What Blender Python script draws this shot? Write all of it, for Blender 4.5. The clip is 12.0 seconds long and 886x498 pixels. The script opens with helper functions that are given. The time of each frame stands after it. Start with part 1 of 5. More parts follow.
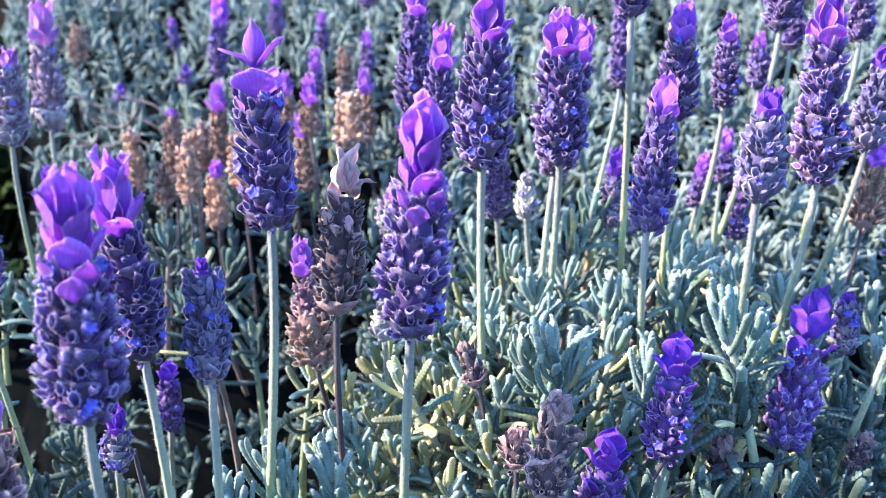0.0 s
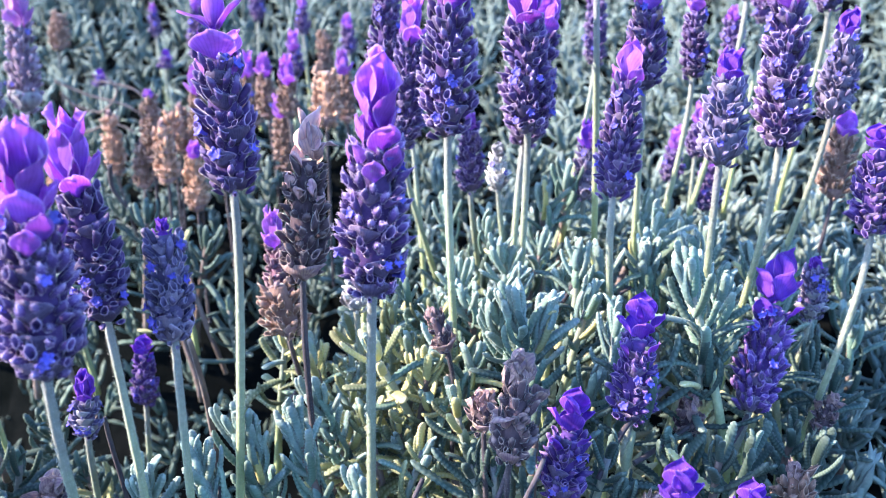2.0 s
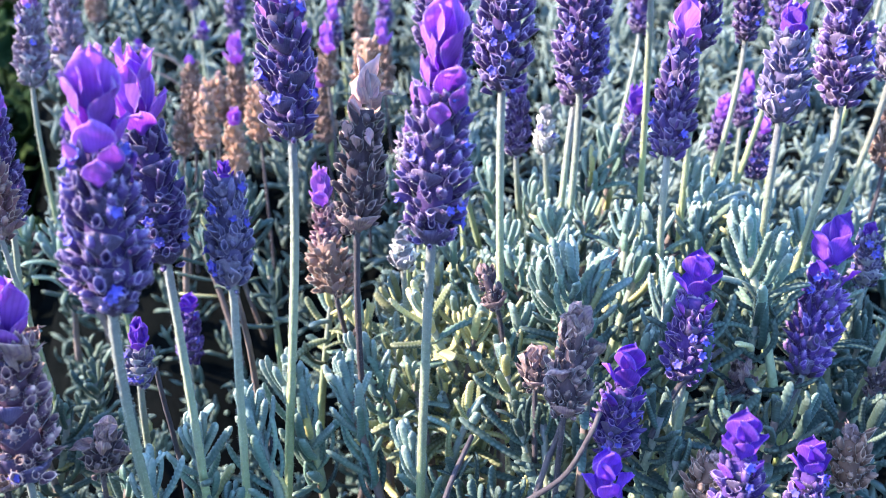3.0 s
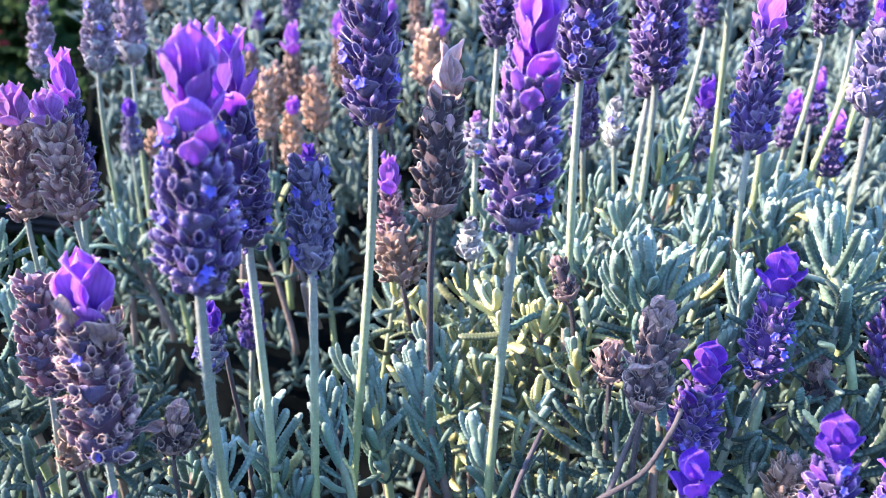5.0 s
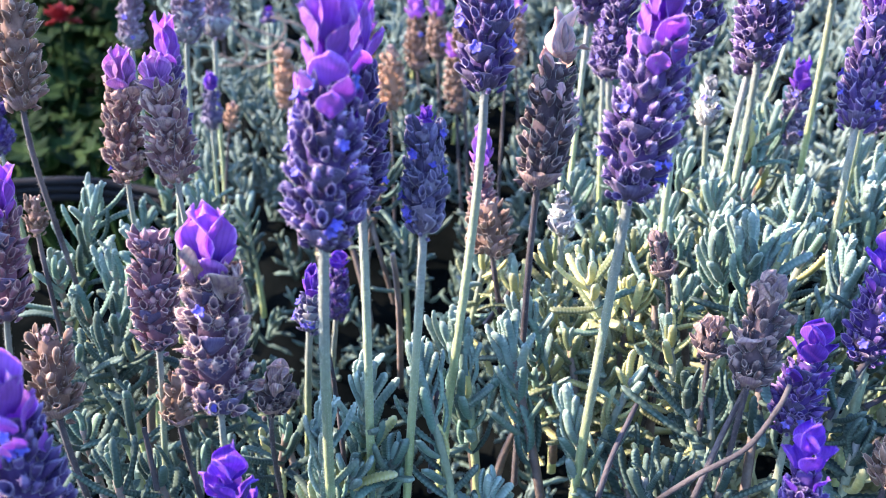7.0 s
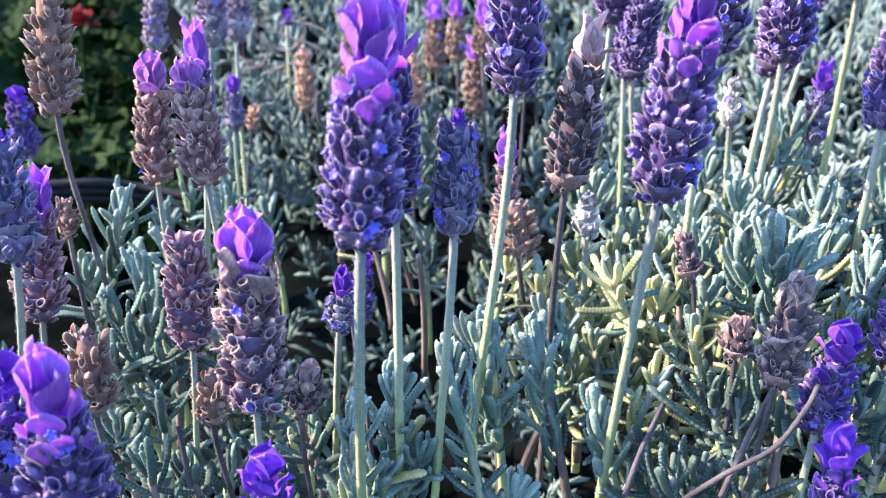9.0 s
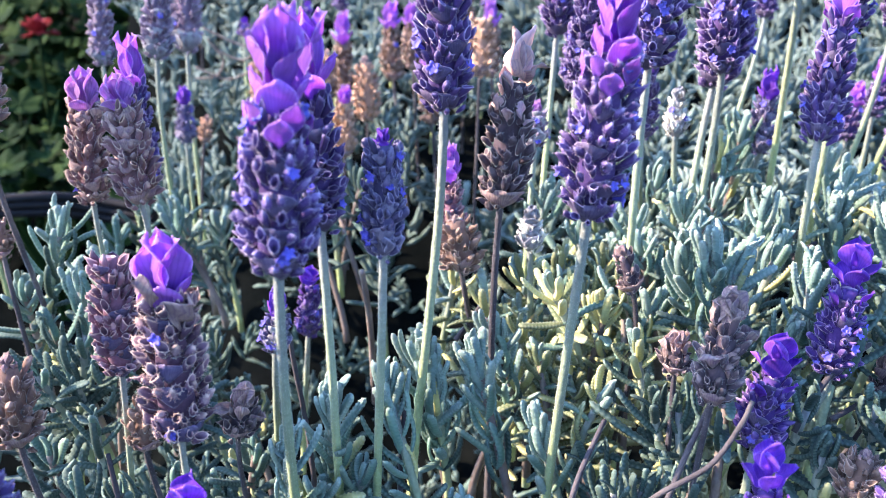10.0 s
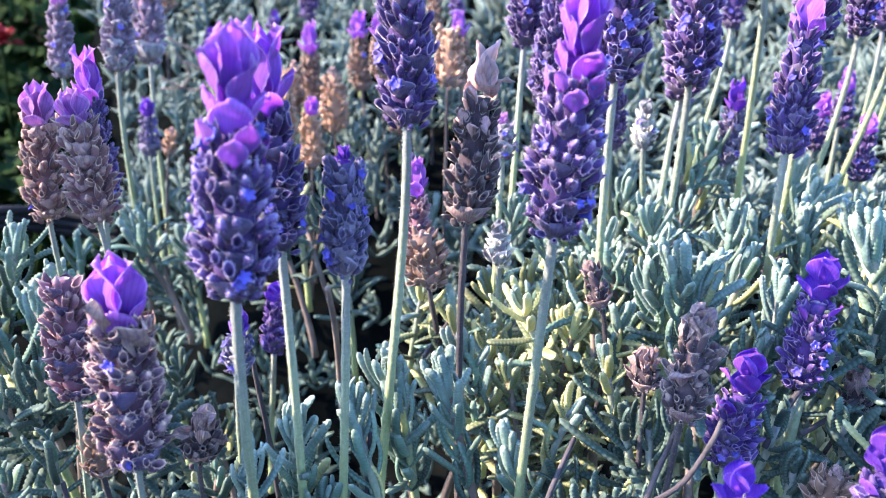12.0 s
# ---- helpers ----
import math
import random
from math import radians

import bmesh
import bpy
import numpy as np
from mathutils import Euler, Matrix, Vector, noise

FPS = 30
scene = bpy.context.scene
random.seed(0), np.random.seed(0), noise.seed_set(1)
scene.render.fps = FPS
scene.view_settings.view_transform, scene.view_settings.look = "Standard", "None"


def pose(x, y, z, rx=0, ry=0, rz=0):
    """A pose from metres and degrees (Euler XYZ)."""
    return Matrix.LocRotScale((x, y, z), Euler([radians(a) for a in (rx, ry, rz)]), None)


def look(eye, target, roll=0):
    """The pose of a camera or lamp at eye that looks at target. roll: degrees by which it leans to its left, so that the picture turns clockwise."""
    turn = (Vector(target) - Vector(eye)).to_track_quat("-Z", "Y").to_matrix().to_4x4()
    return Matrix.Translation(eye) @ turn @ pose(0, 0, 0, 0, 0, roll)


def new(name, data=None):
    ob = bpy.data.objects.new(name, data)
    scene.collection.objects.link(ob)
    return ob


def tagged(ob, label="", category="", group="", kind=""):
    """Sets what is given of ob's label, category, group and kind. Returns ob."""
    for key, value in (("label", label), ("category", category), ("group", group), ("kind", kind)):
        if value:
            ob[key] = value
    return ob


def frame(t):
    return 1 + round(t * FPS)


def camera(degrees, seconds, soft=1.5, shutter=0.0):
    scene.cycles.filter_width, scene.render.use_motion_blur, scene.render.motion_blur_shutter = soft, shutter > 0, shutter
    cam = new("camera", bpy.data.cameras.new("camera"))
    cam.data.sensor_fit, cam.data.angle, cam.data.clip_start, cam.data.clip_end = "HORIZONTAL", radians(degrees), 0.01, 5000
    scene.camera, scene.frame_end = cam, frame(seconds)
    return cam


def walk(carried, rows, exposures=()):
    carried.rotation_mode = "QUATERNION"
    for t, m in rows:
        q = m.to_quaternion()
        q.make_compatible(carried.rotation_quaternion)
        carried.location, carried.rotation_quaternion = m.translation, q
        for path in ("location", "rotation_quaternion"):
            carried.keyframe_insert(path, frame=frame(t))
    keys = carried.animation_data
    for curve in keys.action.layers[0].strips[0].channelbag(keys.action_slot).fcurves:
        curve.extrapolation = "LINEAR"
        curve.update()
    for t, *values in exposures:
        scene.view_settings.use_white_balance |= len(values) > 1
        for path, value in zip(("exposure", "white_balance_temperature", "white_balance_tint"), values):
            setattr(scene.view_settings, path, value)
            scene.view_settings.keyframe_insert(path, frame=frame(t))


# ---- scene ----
cam = camera(53.6, 12.0, soft=0.7)
cam.data.dof.use_dof = True
cam.data.dof.focus_distance, cam.data.dof.aperture_fstop = 0.160, 31.0
PATH = [
    (0, (0.00221, 0.00557, 0.59962), (-0.01482, 1.88347, -0.0883), -0.026),
    (0.5, (0.00349, 0.00614, 0.59881), (-0.00845, 1.87852, -0.10407), -0.369),
    (1, (0.0053, 0.00542, 0.59775), (0.00943, 1.87647, -0.10874), -0.560),
    (1.5, (0.00594, 0.00606, 0.59865), (0.02524, 1.8718, -0.12152), -0.540),
    (2, (0.00753, 0.00264, 0.5948), (0.00558, 1.87519, -0.10774), -0.476),
    (2.5, (0.00571, 0.00196, 0.5915), (-0.0292, 1.86909, -0.12444), -0.416),
    (3, (0.00128, 0.00131, 0.58841), (-0.0488, 1.86359, -0.13919), -0.156),
    (4.8, (-0.00481, 0.00228, 0.58649), (-0.12214, 1.86068, -0.14328), 0.082),
    (5, (-0.00658, 0.00262, 0.58631), (-0.13341, 1.8585, -0.14828), 0.256),
    (5.5, (-0.01065, 0.00248, 0.58551), (-0.16108, 1.85468, -0.15391), 0.631),
    (6, (-0.0129, 0.00067, 0.58451), (-0.1908, 1.84936, -0.15759), 0.856),
    (6.5, (-0.01531, 0.00029, 0.58325), (-0.2186, 1.84434, -0.16384), 0.909),
    (7, (-0.01726, -0.00029, 0.58245), (-0.23945, 1.83849, -0.17221), 0.871),
    (7.2, (-0.01845, -0.00072, 0.58215), (-0.24717, 1.83617, -0.17516), 0.831),
    (9, (-0.02019, -0.00249, 0.58325), (-0.269, 1.83333, -0.17031), 0.478),
    (9.5, (-0.01564, -0.0009, 0.58472), (-0.24356, 1.84006, -0.1629), 0.387),
    (10, (-0.0127, 0.00181, 0.58513), (-0.2125, 1.84573, -0.16324), 0.223),
    (10.5, (-0.01182, 0.0035, 0.58505), (-0.1848, 1.85093, -0.16131), 0.234),
    (11, (-0.01167, 0.00404, 0.58548), (-0.16946, 1.85406, -0.15784), 0.274),
    (11.5, (-0.0117, 0.00451, 0.58597), (-0.1627, 1.85719, -0.1521), 0.324),
    (12, (-0.01155, 0.00543, 0.58575), (-0.15243, 1.86079, -0.14759), 0.414),
]
walk(cam, [(t, look(eye, target, roll)) for t, eye, target, roll in PATH], exposures=[(0.0, 2.03, 4900.0, 19.0), (2.5, 2.09, 4960.0, 19.5), (5.0, 2.10, 5060.0, 19.0), (7.0, 2.09, 5160.0, 19.0), (12.0, 2.08, 5110.0, 18.5)])

# ---- world, sun and sky ----
SUN_AZ, SUN_EL = -96.0, 35.0     # degrees: clockwise from +y, and above the horizon
world = bpy.data.worlds.new("sky")
scene.world = world
world.use_nodes = True
wn = world.node_tree
sky = wn.nodes.new("ShaderNodeTexSky")
sky.sky_type = "NISHITA"
sky.sun_disc = False
sky.sun_elevation, sky.sun_rotation = radians(SUN_EL), radians(SUN_AZ)
wn.nodes["Background"].inputs["Strength"].default_value = 0.13
wn.links.new(sky.outputs["Color"], wn.nodes["Background"].inputs["Color"])
sun = new("sun", bpy.data.lights.new("sun", "SUN"))
sun.data.energy, sun.data.angle, sun.data.color = 4.4, radians(0.6), (1.0, 0.70, 0.41)
sun_dir = Vector((math.sin(radians(SUN_AZ)) * math.cos(radians(SUN_EL)), math.cos(radians(SUN_AZ)) * math.cos(radians(SUN_EL)), math.sin(radians(SUN_EL))))
sun.matrix_world = look(sun_dir * 5, (0, 0, 0))

rnd = random.Random(7)


# ---- materials ----
def material(name, stops, patch=90.0, grain=1400.0, rough=0.75, sheen=0.0, bump=0.25, along=None, vary=0.25, translucent=0.0, islands=False, spec=0.25, rim=None, tint=None, unit=1.0, veins=0.0):
    """A matt plant surface. stops: colours mixed by a broad noise and a grain; along: colours from the foot (0) to the tip (1) of the piece; unit: metres that one unit of the piece's own mesh stands for; veins: how dark the veins that fan out from the foot are."""
    m = bpy.data.materials.new(name)
    m.use_nodes = True
    t = m.node_tree
    n, link = t.nodes, t.links.new
    bsdf = n["Principled BSDF"]
    co = n.new("ShaderNodeTexCoord")
    where = n.new("ShaderNodeVectorMath")
    where.operation = "ADD"
    link(co.outputs["Object"], where.inputs[0])
    if islands:
        rand = n.new("ShaderNodeNewGeometry").outputs["Random Per Island"]
    else:
        rand = n.new("ShaderNodeObjectInfo").outputs["Random"]
    spread = n.new("ShaderNodeMath")
    spread.operation = "MULTIPLY"
    spread.inputs[1].default_value = 7.3
    link(rand, spread.inputs[0])
    link(spread.outputs[0], where.inputs[1])
    broad = n.new("ShaderNodeTexNoise")
    broad.inputs["Scale"].default_value = patch * unit
    broad.inputs["Detail"].default_value = 3
    link(where.outputs[0], broad.inputs["Vector"])
    fine = n.new("ShaderNodeTexNoise")
    fine.inputs["Scale"].default_value = grain * unit
    fine.inputs["Detail"].default_value = 2
    link(where.outputs[0], fine.inputs["Vector"])
    ramp = n.new("ShaderNodeValToRGB")
    while len(ramp.color_ramp.elements) < len(stops):
        ramp.color_ramp.elements.new(0.5)
    for k, c in enumerate(stops):
        e = ramp.color_ramp.elements[k]
        e.position = 0.3 + 0.4 * k / max(1, len(stops) - 1)
        e.color = (*c, 1)
    link(broad.outputs["Fac"], ramp.inputs["Fac"])
    colour = ramp.outputs["Color"]
    if along:
        sep = n.new("ShaderNodeSeparateXYZ")
        link(co.outputs["Generated"], sep.inputs[0])
        grad = n.new("ShaderNodeValToRGB")
        while len(grad.color_ramp.elements) < len(along):
            grad.color_ramp.elements.new(0.5)
        for k, (p, c) in enumerate(along):
            grad.color_ramp.elements[k].position = p
            grad.color_ramp.elements[k].color = (*c, 1)
        link(sep.outputs["Z"], grad.inputs["Fac"])
        mix = n.new("ShaderNodeMix")
        mix.data_type = "RGBA"
        mix.inputs[0].default_value = 0.7
        link(colour, mix.inputs[6])
        link(grad.outputs["Color"], mix.inputs[7])
        colour = mix.outputs[2]
    if rim:
        # downy or papery margins are paler
        at = n.new("ShaderNodeAttribute")
        at.attribute_name = "rim"
        edge = n.new("ShaderNodeMix")
        edge.data_type = "RGBA"
        link(at.outputs["Fac"], edge.inputs[0])
        link(colour, edge.inputs[6])
        edge.inputs[7].default_value = (*rim, 1)
        colour = edge.outputs[2]
    if veins:
        xyz = n.new("ShaderNodeSeparateXYZ")
        link(co.outputs["Object"], xyz.inputs[0])
        reach = n.new("ShaderNodeMath")
        reach.operation = "ADD"
        reach.inputs[1].default_value = 0.30
        link(xyz.outputs["Z"], reach.inputs[0])
        fan = n.new("ShaderNodeMath")
        fan.operation = "DIVIDE"
        link(xyz.outputs["X"], fan.inputs[0])
        link(reach.outputs[0], fan.inputs[1])
        wob = n.new("ShaderNodeMath")
        wob.operation = "MULTIPLY_ADD"
        wob.inputs[1].default_value, wob.inputs[2].default_value = 0.10, 0.0
        link(broad.outputs["Fac"], wob.inputs[0])
        both = n.new("ShaderNodeMath")
        link(fan.outputs[0], both.inputs[0])
        link(wob.outputs[0], both.inputs[1])
        wave = n.new("ShaderNodeMath")
        wave.operation = "PINGPONG"
        wave.inputs[1].default_value = 0.055
        link(both.outputs[0], wave.inputs[0])
        line = n.new("ShaderNodeMapRange")
        line.inputs["From Max"].default_value = 0.030
        line.inputs["To Min"].default_value, line.inputs["To Max"].default_value = veins, 0.0
        link(wave.outputs[0], line.inputs["Value"])
        vein = n.new("ShaderNodeMix")
        vein.data_type = "RGBA"
        vein.blend_type = "MULTIPLY"
        link(line.outputs[0], vein.inputs[0])
        link(colour, vein.inputs[6])
        vein.inputs[7].default_value = (0.40, 0.32, 0.62, 1)
        colour = vein.outputs[2]
    # brightness varies from piece to piece and in the grain
    val = n.new("ShaderNodeMapRange")
    val.inputs["To Min"].default_value, val.inputs["To Max"].default_value = 1 - vary, 1 + vary
    link(rand, val.inputs["Value"])
    gr = n.new("ShaderNodeMapRange")
    gr.inputs["To Min"].default_value, gr.inputs["To Max"].default_value = 0.72, 1.28
    link(fine.outputs["Fac"], gr.inputs["Value"])
    mul = n.new("ShaderNodeMath")
    mul.operation = "MULTIPLY"
    link(val.outputs[0], mul.inputs[0])
    link(gr.outputs[0], mul.inputs[1])
    hsv = n.new("ShaderNodeHueSaturation")
    link(colour, hsv.inputs["Color"])
    link(mul.outputs[0], hsv.inputs["Value"])
    link(hsv.outputs["Color"], bsdf.inputs["Base Color"])
    bsdf.inputs["Roughness"].default_value = rough
    bsdf.inputs["Specular IOR Level"].default_value = spec
    if sheen:
        bsdf.inputs["Sheen Weight"].default_value = sheen
        bsdf.inputs["Sheen Roughness"].default_value = 0.22
        light = max(stops, key=sum)
        bsdf.inputs["Sheen Tint"].default_value = (*(tint or [0.45 + 0.55 * min(1, c * 1.6) for c in light]), 1)
    if bump:
        bp = n.new("ShaderNodeBump")
        bp.inputs["Strength"].default_value = bump
        bp.inputs["Distance"].default_value = 0.0004
        link(fine.outputs["Fac"], bp.inputs["Height"])
        link(bp.outputs["Normal"], bsdf.inputs["Normal"])
    if translucent:
        tr = n.new("ShaderNodeBsdfTranslucent")
        link(hsv.outputs["Color"], tr.inputs["Color"])
        sh = n.new("ShaderNodeMixShader")
        sh.inputs[0].default_value = translucent
        link(bsdf.outputs[0], sh.inputs[1])
        link(tr.outputs[0], sh.inputs[2])
        link(sh.outputs[0], n["Material Output"].inputs["Surface"])
    return m


M_LEAF = material("grey_green_leaf", [(0.074, 0.142, 0.108), (0.114, 0.200, 0.152), (0.162, 0.25, 0.18)], sheen=0.3, vary=0.3, rim=(0.37, 0.44, 0.36), bump=0.6, unit=0.012)
M_LEAF_YOUNG = material("pale_felted_leaf", [(0.135, 0.220, 0.190), (0.185, 0.28, 0.240), (0.245, 0.33, 0.27)], sheen=0.3, vary=0.22, rim=(0.42, 0.48, 0.42), bump=0.6, unit=0.012)
# older leaf, darkened further to stand for shade low in the bush
M_LEAF_DARK = material("shaded_older_leaf", [(0.026, 0.052, 0.043), (0.045, 0.080, 0.065), (0.075, 0.115, 0.092)], sheen=0.15, vary=0.3, rim=(0.22, 0.29, 0.24), bump=0.5, unit=0.012)
# older leaves inside the bush, with its shade put into their colour
M_LEAF_INNER = material("shade_toned_older_leaves", [(0.032, 0.064, 0.052), (0.056, 0.095, 0.076), (0.09, 0.135, 0.105)], sheen=0.1, vary=0.4, islands=True, rim=(0.22, 0.29, 0.24))
M_LEAF_FAR = material("grey_green_leaves", [(0.042, 0.076, 0.065), (0.068, 0.112, 0.096), (0.108, 0.155, 0.130)], sheen=0.2, vary=0.3, islands=True, rim=(0.28, 0.35, 0.31))
# old-leaf olives and yellows, warmed and brightened to paint in low sunlight
M_LEAF_OLIVE = material("sun_toned_older_leaves", [(0.075, 0.088, 0.035), (0.13, 0.145, 0.055), (0.20, 0.21, 0.09)], sheen=0.3, vary=0.35, islands=True, rim=(0.62, 0.64, 0.40))
M_LEAF_OLD_SUNNY = material("yellowing_sunny_leaf", [(0.36, 0.36, 0.12), (0.46, 0.45, 0.16), (0.32, 0.36, 0.17)], sheen=0.3, vary=0.25, rim=(0.62, 0.62, 0.42), bump=0.5, unit=0.012)
M_LEAF_GREENISH = material("olive_green_leaf", [(0.075, 0.105, 0.050), (0.12, 0.155, 0.070), (0.19, 0.215, 0.095)], sheen=0.3, vary=0.35, rim=(0.52, 0.54, 0.34), bump=0.6, unit=0.012)
M_STEM = material("pale_green_stem", [(0.24, 0.31, 0.20), (0.33, 0.40, 0.25), (0.28, 0.30, 0.27)], patch=60, sheen=0.25, bump=0.6, vary=0.15, rim=(0.82, 0.83, 0.76), along=[(0.0, (0.39, 0.46, 0.13)), (0.35, (0.35, 0.42, 0.18)), (0.7, (0.28, 0.33, 0.23)), (1.0, (0.20, 0.19, 0.23))])
M_STEM_DRY = material("dry_purplish_stem", [(0.045, 0.041, 0.048), (0.072, 0.066, 0.074), (0.14, 0.125, 0.125)], patch=70, sheen=0.4, bump=0.5, vary=0.2, rim=(0.42, 0.38, 0.36))
M_TWIG = material("woody_grey_twig", [(0.10, 0.08, 0.07), (0.18, 0.15, 0.13), (0.26, 0.22, 0.19)], patch=80, bump=0.6, sheen=0.1)
M_VIOLET = material("violet_bract", [(0.45, 0.18, 0.68), (0.53, 0.235, 0.76), (0.61, 0.31, 0.82)], patch=120, grain=500, rough=0.6, sheen=0.3, bump=0.12, translucent=0.62, vary=0.15, rim=(0.84, 0.66, 0.94), veins=0.30,
                    along=[(0.0, (0.26, 0.10, 0.60)), (0.45, (0.51, 0.21, 0.74)), (1.0, (0.70, 0.37, 0.86))], unit=0.009)
M_LILAC = material("lilac_bract", [(0.50, 0.25, 0.66), (0.60, 0.34, 0.72), (0.68, 0.44, 0.72)], patch=140, grain=500, rough=0.65, sheen=0.3, bump=0.15, translucent=0.6, vary=0.15, rim=(0.86, 0.70, 0.78), veins=0.35, unit=0.008)
M_SOFT = material("downy_lilac_cup", [(0.16, 0.145, 0.22), (0.21, 0.19, 0.27), (0.26, 0.24, 0.31)], patch=160, sheen=0.4, bump=0.4, translucent=0.15, rim=(0.58, 0.54, 0.64), veins=0.35, unit=0.006)
M_DEEP = material("blue_violet_bract", [(0.20, 0.07, 0.56), (0.28, 0.10, 0.66), (0.38, 0.15, 0.72)], patch=120, grain=500, rough=0.6, sheen=0.3, bump=0.12, translucent=0.55, vary=0.15, rim=(0.52, 0.32, 0.88), veins=0.30, unit=0.008)
M_CREAM = material("faded_cream_bract", [(0.60, 0.40, 0.46), (0.74, 0.56, 0.52), (0.64, 0.44, 0.34)], patch=150, grain=500, rough=0.8, sheen=0.2, translucent=0.35, rim=(0.84, 0.74, 0.70), veins=0.35, unit=0.008)
M_BUFF = material("dry_buff_bract", [(0.26, 0.18, 0.19), (0.44, 0.33, 0.28), (0.28, 0.19, 0.23)], patch=260, rough=0.85, sheen=0.2, translucent=0.25, rim=(0.60, 0.48, 0.40), veins=0.5, unit=0.006)
M_FLORET = material("blue_floret", [(0.13, 0.11, 0.56), (0.19, 0.17, 0.68), (0.26, 0.19, 0.66)], grain=900, rough=0.55, translucent=0.3, vary=0.2, unit=0.002)
M_CUP = material("mauve_cup_bract", [(0.070, 0.056, 0.115), (0.105, 0.084, 0.155), (0.14, 0.115, 0.18)], patch=160, sheen=0.3, bump=0.4, translucent=0.15, rim=(0.50, 0.42, 0.56), veins=0.4, unit=0.006)
M_CUP_PALE = material("pale_cup_bract", [(0.24, 0.25, 0.26), (0.31, 0.31, 0.34), (0.37, 0.38, 0.35)], patch=160, sheen=0.3, bump=0.4, translucent=0.15, rim=(0.70, 0.70, 0.72), veins=0.4, unit=0.006)


def calyx_material(name, foot, middle, rim, mouth, islands=False):
    return material(name, [tuple(0.75 * c for c in middle), middle, tuple(min(1, 1.2 * c) for c in middle)], patch=260, grain=2200, rough=0.85, sheen=0.7, bump=0.3,
                    along=None if islands else [(0.0, foot), (0.40, middle), (0.80, rim), (0.93, mouth)], vary=0.35, islands=islands, unit=1.0 if islands else 0.0036, rim=tuple(0.85 * c for c in mouth), spec=0.08, tint=tuple(min(1.0, 0.25 + 1.5 * c) for c in mouth))


CALYX = {}
for key, foot, middle, rim, mouth in (
        ("fresh", (0.09, 0.07, 0.12), (0.080, 0.052, 0.158), (0.145, 0.088, 0.285), (0.54, 0.45, 0.66)),
        ("deep", (0.10, 0.075, 0.16), (0.085, 0.048, 0.20), (0.15, 0.078, 0.32), (0.48, 0.37, 0.64)),
        ("grey", (0.18, 0.135, 0.12), (0.085, 0.066, 0.078), (0.15, 0.115, 0.125), (0.66, 0.53, 0.44)),
        ("faded", (0.22, 0.15, 0.13), (0.20, 0.12, 0.125), (0.47, 0.30, 0.26), (0.98, 0.80, 0.56)),
        ("pink", (0.30, 0.22, 0.19), (0.20, 0.11, 0.15), (0.46, 0.27, 0.35), (0.92, 0.70, 0.58)),
        ("dusky", (0.18, 0.13, 0.11), (0.10, 0.062, 0.095), (0.235, 0.145, 0.20), (0.88, 0.66, 0.50)),
        ("downy", (0.24, 0.23, 0.29), (0.105, 0.092, 0.18), (0.15, 0.125, 0.30), (0.50, 0.46, 0.62)),
        ("tan", (0.33, 0.21, 0.13), (0.38, 0.245, 0.165), (0.52, 0.35, 0.25), (0.80, 0.61, 0.45)),
        ("brown", (0.18, 0.13, 0.10), (0.19, 0.128, 0.10), (0.34, 0.235, 0.175), (0.76, 0.57, 0.42)),
        ("pale", (0.36, 0.31, 0.31), (0.20, 0.155, 0.22), (0.28, 0.21, 0.33), (0.64, 0.56, 0.58)),
        ("white", (0.52, 0.54, 0.44), (0.56, 0.56, 0.49), (0.56, 0.54, 0.52), (0.74, 0.72, 0.68))):
    CALYX[key] = calyx_material(key + "_calyx", foot, middle, rim, mouth), calyx_material(key + "_calyces", foot, middle, rim, mouth, True)


# ---- small building blocks ----
RIM = {}      # for each shape: its verts, and how far each of them lies on a pale margin

def mesh_from(name, verts, faces, mat, rim=None):
    me = bpy.data.meshes.new(name)
    me.from_pydata([tuple(v) for v in verts], [], faces)
    me.materials.append(mat)
    rim = rim or RIM.get(id(verts), (0, None))[1]
    if rim:
        me.attributes.new("rim", "FLOAT", "POINT").data.foreach_set("value", rim)
    me.polygons.foreach_set("use_smooth", [True] * len(me.polygons))
    me.update()
    return me


def rings(loops, close_start=True, close_end=True):
    """Verts and faces of a skin over loops of equally many points."""
    n = len(loops[0])
    verts = [p for loop in loops for p in loop]
    faces = []
    for k in range(len(loops) - 1):
        a, b = k * n, (k + 1) * n
        for i in range(n):
            j = (i + 1) % n
            faces.append((a + i, a + j, b + j, b + i))
    if close_start:
        faces.append(tuple(range(n - 1, -1, -1)))
    if close_end:
        a = (len(loops) - 1) * n
        faces.append(tuple(range(a, a + n)))
    return verts, faces


def tube(points, radii, sides=8, square=0.0, fuzz=0.0, r=rnd):
    """A skin round a line of points; square: how far the section is four-sided."""
    loops = []
    side = Vector((1, 0, 0))
    for k, p in enumerate(points):
        d = (points[min(k + 1, len(points) - 1)] - points[max(k - 1, 0)]).normalized()
        side = (side - d * side.dot(d)).normalized()
        up = d.cross(side)
        loop = []
        for i in range(sides):
            a = 2 * math.pi * i / sides
            w = radii[k] * (1 + square * math.cos(4 * a)) * (1 + r.uniform(-fuzz, fuzz))
            loop.append(p + side * (w * math.cos(a)) + up * (w * math.sin(a)))
        loops.append(loop)
    return rings(loops)


def bend(p0, p1, p2, p3, count):
    out = []
    for k in range(count + 1):
        t = k / count
        s = 1 - t
        out.append(p0 * s ** 3 + p1 * (3 * s * s * t) + p2 * (3 * s * t * t) + p3 * t ** 3)
    return out


